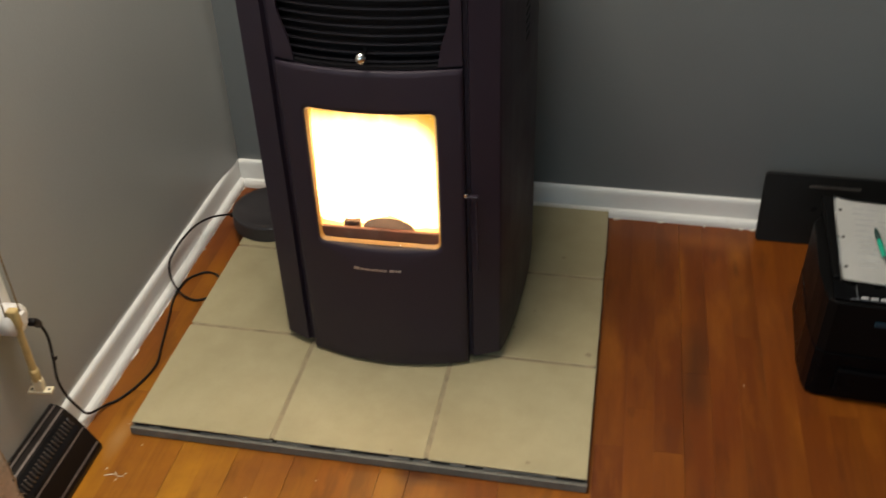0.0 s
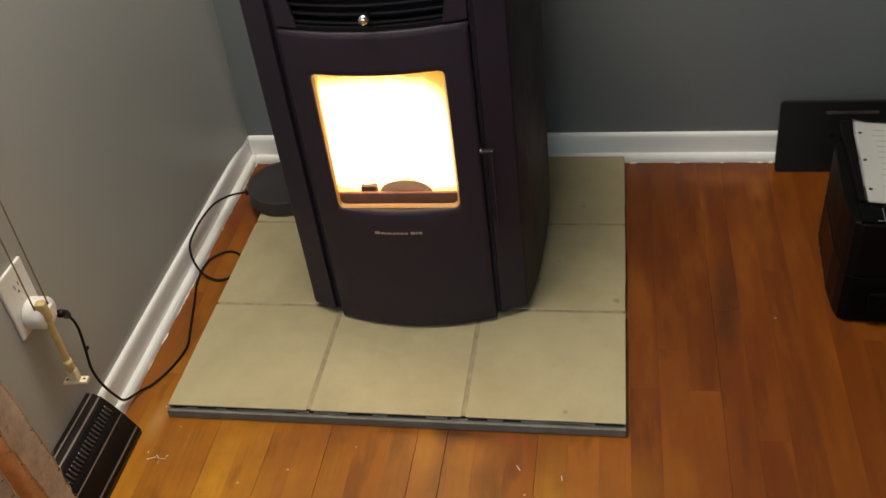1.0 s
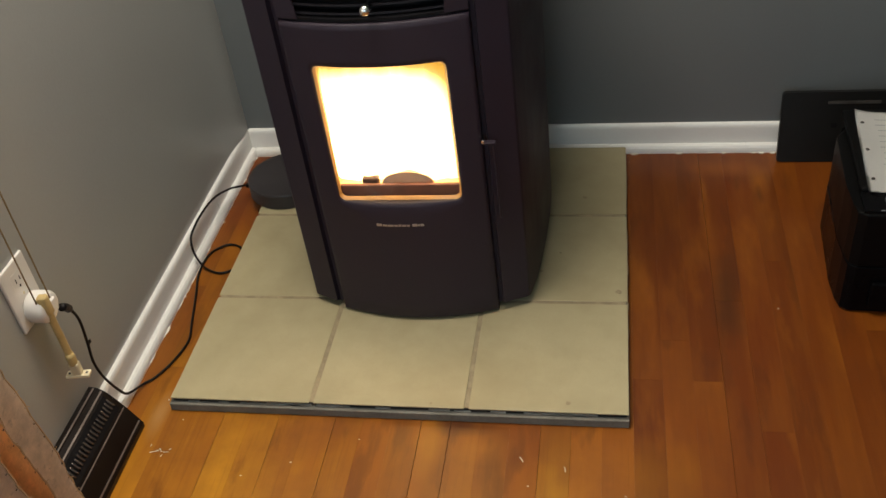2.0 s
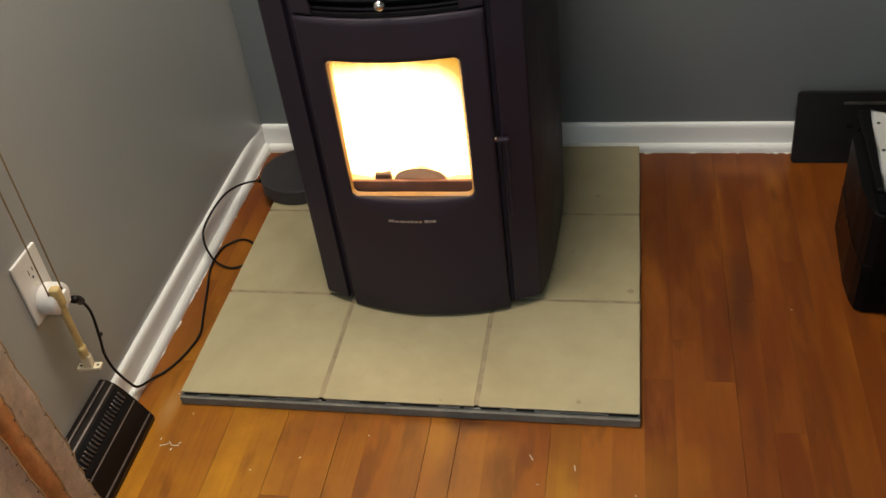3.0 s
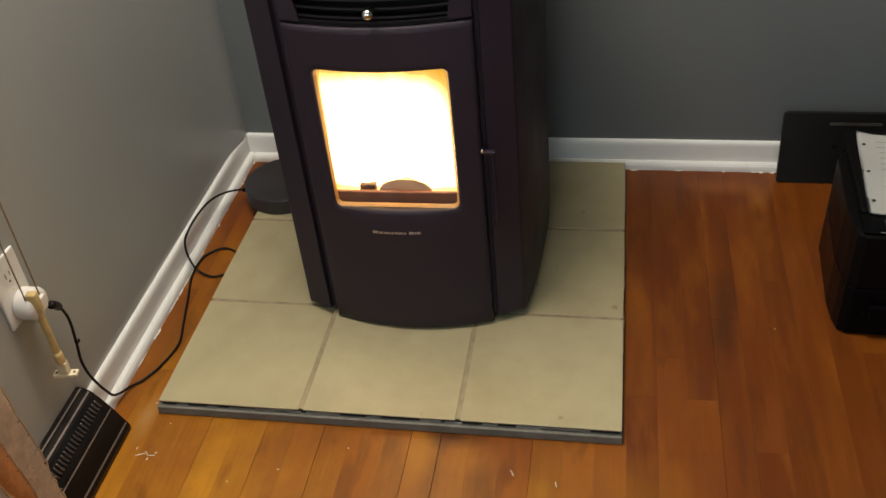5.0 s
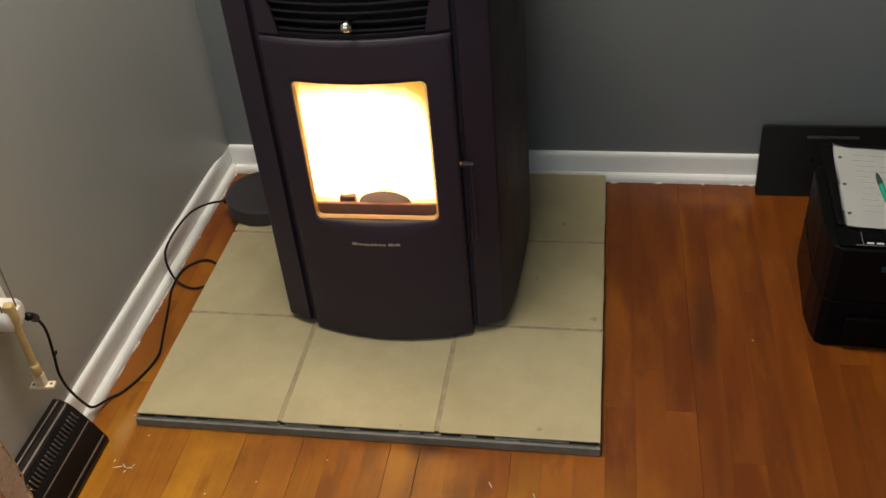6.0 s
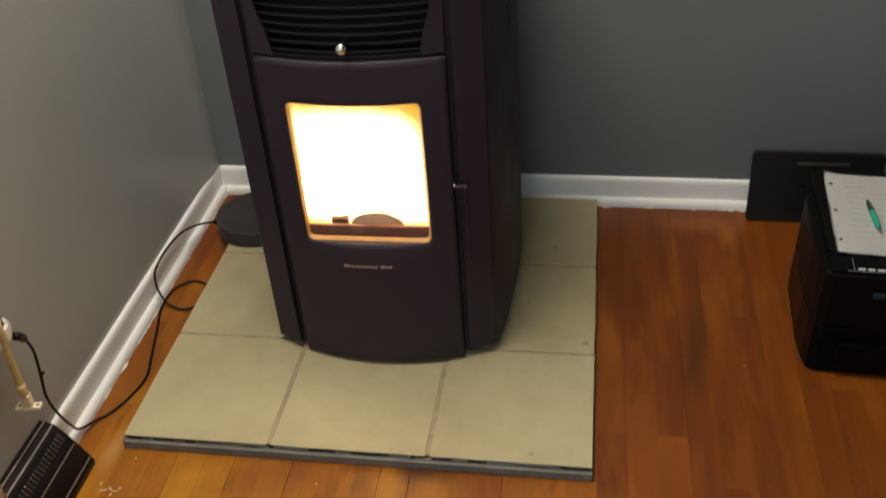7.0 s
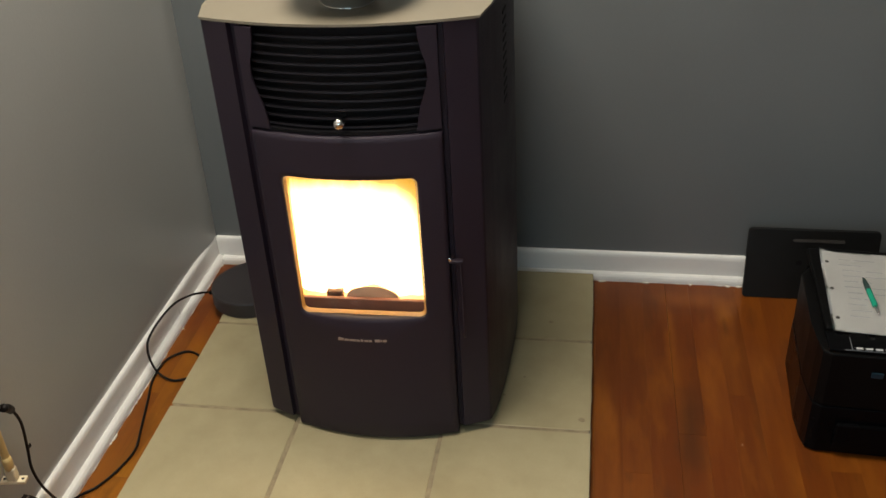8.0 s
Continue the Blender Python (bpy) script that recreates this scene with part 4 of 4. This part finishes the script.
foot_plan = [(0.028, -0.098), (0.40, -0.098), (0.428, -0.088), (0.432, -0.06), (0.436, 0.18), (0.39, 0.42), (0.37, 0.44), (0.085, 0.44), (0.062, 0.42), (0.003, 0.18), (0.0, 0.0), (0.006, -0.06), (0.012, -0.088)]


def inset(plan, d):
    cx = sum(p[0] for p in plan) / len(plan)
    cy = sum(p[1] for p in plan) / len(plan)
    return [(x + (cx - x) * d / 0.22, y + (cy - y) * d / 0.27) for x, y in plan]


bm = prism(bmesh.new(), foot_plan, 0.004, 0.12, 0.003, 2)
part("body", bm, M_BLACK, printer)
bm = prism(bmesh.new(), [(x, min(y, 0.275)) for x, y in inset(foot_plan, 0.001)], 0.1203, PT - 0.014, 0.004, 2)
part("scanner", bm, M_BLACK_MATT, printer)
part("scanner_lid", one_box((0.022, -0.03, PT - 0.0135), (0.412, 0.268, PT), 0.006, 3), M_BLACK_MATT, printer)
ctrl = part("control_panel", prism(bmesh.new(), [(0.022, -0.092), (0.412, -0.092), (0.412, -0.031), (0.022, -0.031)], PT - 0.0135, PT - 0.007, 0.002), M_BLACK, printer, "glossy control strip")
M_MARK = paint("pale_button_mark", (0.6, 0.6, 0.6), 0.5, 0.05)
part("display", one_box((0.20, -0.086, PT - 0.0068), (0.30, -0.046, PT - 0.0052), 0.0006), M_BLACK, ctrl)
for i in range(6):
    part("button", one_box((0.070 + i * 0.0175, -0.0865, PT - 0.0069), (0.083 + i * 0.0175, -0.0815, PT - 0.0052), 0.0008), M_MARK, ctrl, "pale button mark")
M_PANEL_LINE = paint("grey_outline", (0.16, 0.17, 0.18), 0.4, 0.1)
part("frame_line", tube([(0.064, -0.05, PT - 0.0065), (0.064, -0.088, PT - 0.0065), (0.070, -0.0905, PT - 0.0065), (0.33, -0.0905, PT - 0.0065)], 0.0007, 6, 4), M_PANEL_LINE, ctrl, "thin grey outline")
part("paper_tray", one_box((0.06, -0.108, 0.02), (0.38, -0.0965, 0.085), 0.005, 3), M_BLACK, printer)
part("sticker", one_box((0.104, -0.1008, 0.201), (0.125, -0.0975, 0.212), 0.0004), M_BLUE, printer, "blue patterned sticker")

# ---- punched sheet and pen on the printer ----
sheet = empty("paper_sheet", "white three-hole punched sheet lying on the printer", "paper", (1.3585, 0.380, PT + 0.0008), -5.0)
SW, SL = 0.216, 0.298
holes = [0.045, SL / 2, SL - 0.045]
bm = bmesh.new()
nx, ny = 27, 42
grid = [[None] * (nx + 1) for _ in range(ny + 1)]
for j in range(ny + 1):
    for i in range(nx + 1):
        u, v = i / nx, j / ny
        z = 0.0005 + 0.007 * max(0, 1 - math.hypot(u, (1 - v) * 1.3) / 0.22) ** 2 + 0.0008 * noise.noise((u * 3, v * 3, 2)) + 0.0008
        grid[j][i] = bm.verts.new((u * SW, v * SL, z))
for j in range(ny):
    for i in range(nx):
        bm.faces.new((grid[j][i], grid[j][i + 1], grid[j + 1][i + 1], grid[j + 1][i]))
bmesh.ops.solidify(bm, geom=bm.faces[:], thickness=0.0003)
part("sheet", bm, M_PAPER, sheet, smooth=True)
for h in holes:
    part("punched_hole", lathe([(0, 0), (0.0038, 0), (0.0038, 0.0012), (0, 0.0012)], 18, None, Matrix.Translation((0.0125, h, 0.0016))), M_SLOT, sheet, "dark punched hole")
rng = random.Random(8)
for i in range(11):
    yy = SL - 0.035 - i * 0.021
    x0 = 0.035 + rng.uniform(0, 0.01)
    for k in range(rng.randint(1, 3)):
        w = rng.uniform(0.02, 0.05)
        part("print_bar", one_box((x0, yy, 0.0022), (x0 + w, yy + 0.0022, 0.0026)), M_INK, sheet)
        x0 += w + 0.006

pen = empty("ballpoint_pen", "green translucent ballpoint pen lying on the paper", "pen", (1.4515, 0.512, PT + 0.0085), -89.5)
along = Matrix.Rotation(radians(90), 4, "Y")
part("barrel", lathe([(0, -0.005), (0.0052, -0.005), (0.0055, 0.0), (0.0055, 0.05), (0.0048, 0.053), (0, 0.053)], 18, None, along), M_PEN, pen, "translucent green barrel", True)
part("grip", lathe([(0, -0.05), (0.0015, -0.05), (0.004, -0.038), (0.0054, -0.02), (0.0054, -0.0052), (0, -0.0052)], 18, None, along), paint("dark_green_rubber", (0.012, 0.035, 0.03), 0.7, 0.2), pen, "dark ribbed grip", True)
part("tip", lathe([(0, 0.0535), (0.0046, 0.0535), (0.0035, 0.066), (0.0015, 0.078), (0, 0.079)], 16, None, along), M_CHROME, pen, "shiny clear end", True)
part("clip", one_box((0.012, -0.0016, 0.0056), (0.056, 0.0016, 0.0072), 0.0006), M_PEN, pen)

# ---- flecks on floor and tiles ----
rng = random.Random(3)
bm = bmesh.new()
for fx, fy, ln, a in ((0.0, -0.112, 0.018, 20), (0.012, -0.108, 0.012, -50), (0.024, -0.112, 0.012, 5), (0.713, -0.09, 0.014, 120), (0.793, -0.108, 0.012, 100), (0.729, -0.149, 0.004, 0), (0.28, -0.122, 0.004, 30),
                      (0.192, -0.158, 0.004, 0), (1.215, 0.332, 0.004, 0), (-0.02, 0.02, 0.004, 0), (0.03, -0.03, 0.003, 0), (0.018, -0.121, 0.006, 70), (0.03, -0.105, 0.005, 40), (-0.012, -0.098, 0.005, 80), (0.4, -0.06, 0.003, 0), (0.62, -0.2, 0.004, 20), (0.9, -0.16, 0.003, 0)):
    fl = bmesh.new()
    box(fl, (-ln / 2, -0.0007, 0.0004), (ln / 2, 0.0007, 0.0014), 0.0003, 1)
    bmesh.ops.transform(fl, verts=fl.verts, matrix=pose(fx, fy, 0, 0, 0, a))
    tmp = bpy.data.meshes.new("fleck")
    fl.to_mesh(tmp)
    fl.free()
    bm.from_mesh(tmp)
    bpy.data.meshes.remove(tmp)
tagged(part("paint_flecks", bm, M_CHIP), "pale paint flecks and splinters on the floor", "debris", kind="stuff")
bm = bmesh.new()
for fx, fy, r in ((0.889, 0.341, 0.007), (0.721, 0.406, 0.0035), (0.809, 0.682, 0.005), (0.794, 0.022, 0.005), (0.532, 0.010, 0.003), (0.76, 0.47, 0.002)):
    out = [(fx + r * (0.7 + 0.5 * rng.random()) * math.cos(a), fy + r * (0.7 + 0.5 * rng.random()) * math.sin(a)) for a in [k * math.pi / 5 for k in range(10)]]
    prism(bm, out, PZ + 0.0001, PZ + 0.0007)
tagged(part("tile_grit", bm, M_GROUT), "small brown grit spots on the hearth tiles", "debris", kind="stuff")


# ---- oak boards: each a part of the floor ----
rng = random.Random(21)
BW = 0.0575
X0 = 0.571 - 13 * BW
ENDS = {19: 0.12, 21: 0.12, 23: 0.0}   # butt joints beside the hearth
for b in range(66):
    x = X0 + b * BW
    if x > EX:
        break
    cuts = [SY]
    if x < 2.1:
        y = ENDS[b] if b in ENDS else rng.uniform(-1.9, -0.3)
        if b in ENDS:
            cuts.append(-1.4)
        while y < WY - 0.25:
            cuts.append(y)
            y += rng.uniform(0.9, 2.2)
    else:
        cuts.append(rng.uniform(SY + 0.8, WY - 0.8))
    cuts.append(WY)
    g = 0.0008 if b in (9, 12, 13) else 0.0005 if rng.random() < 0.15 else 0.00003
    for y0, y1 in zip(cuts, cuts[1:]):
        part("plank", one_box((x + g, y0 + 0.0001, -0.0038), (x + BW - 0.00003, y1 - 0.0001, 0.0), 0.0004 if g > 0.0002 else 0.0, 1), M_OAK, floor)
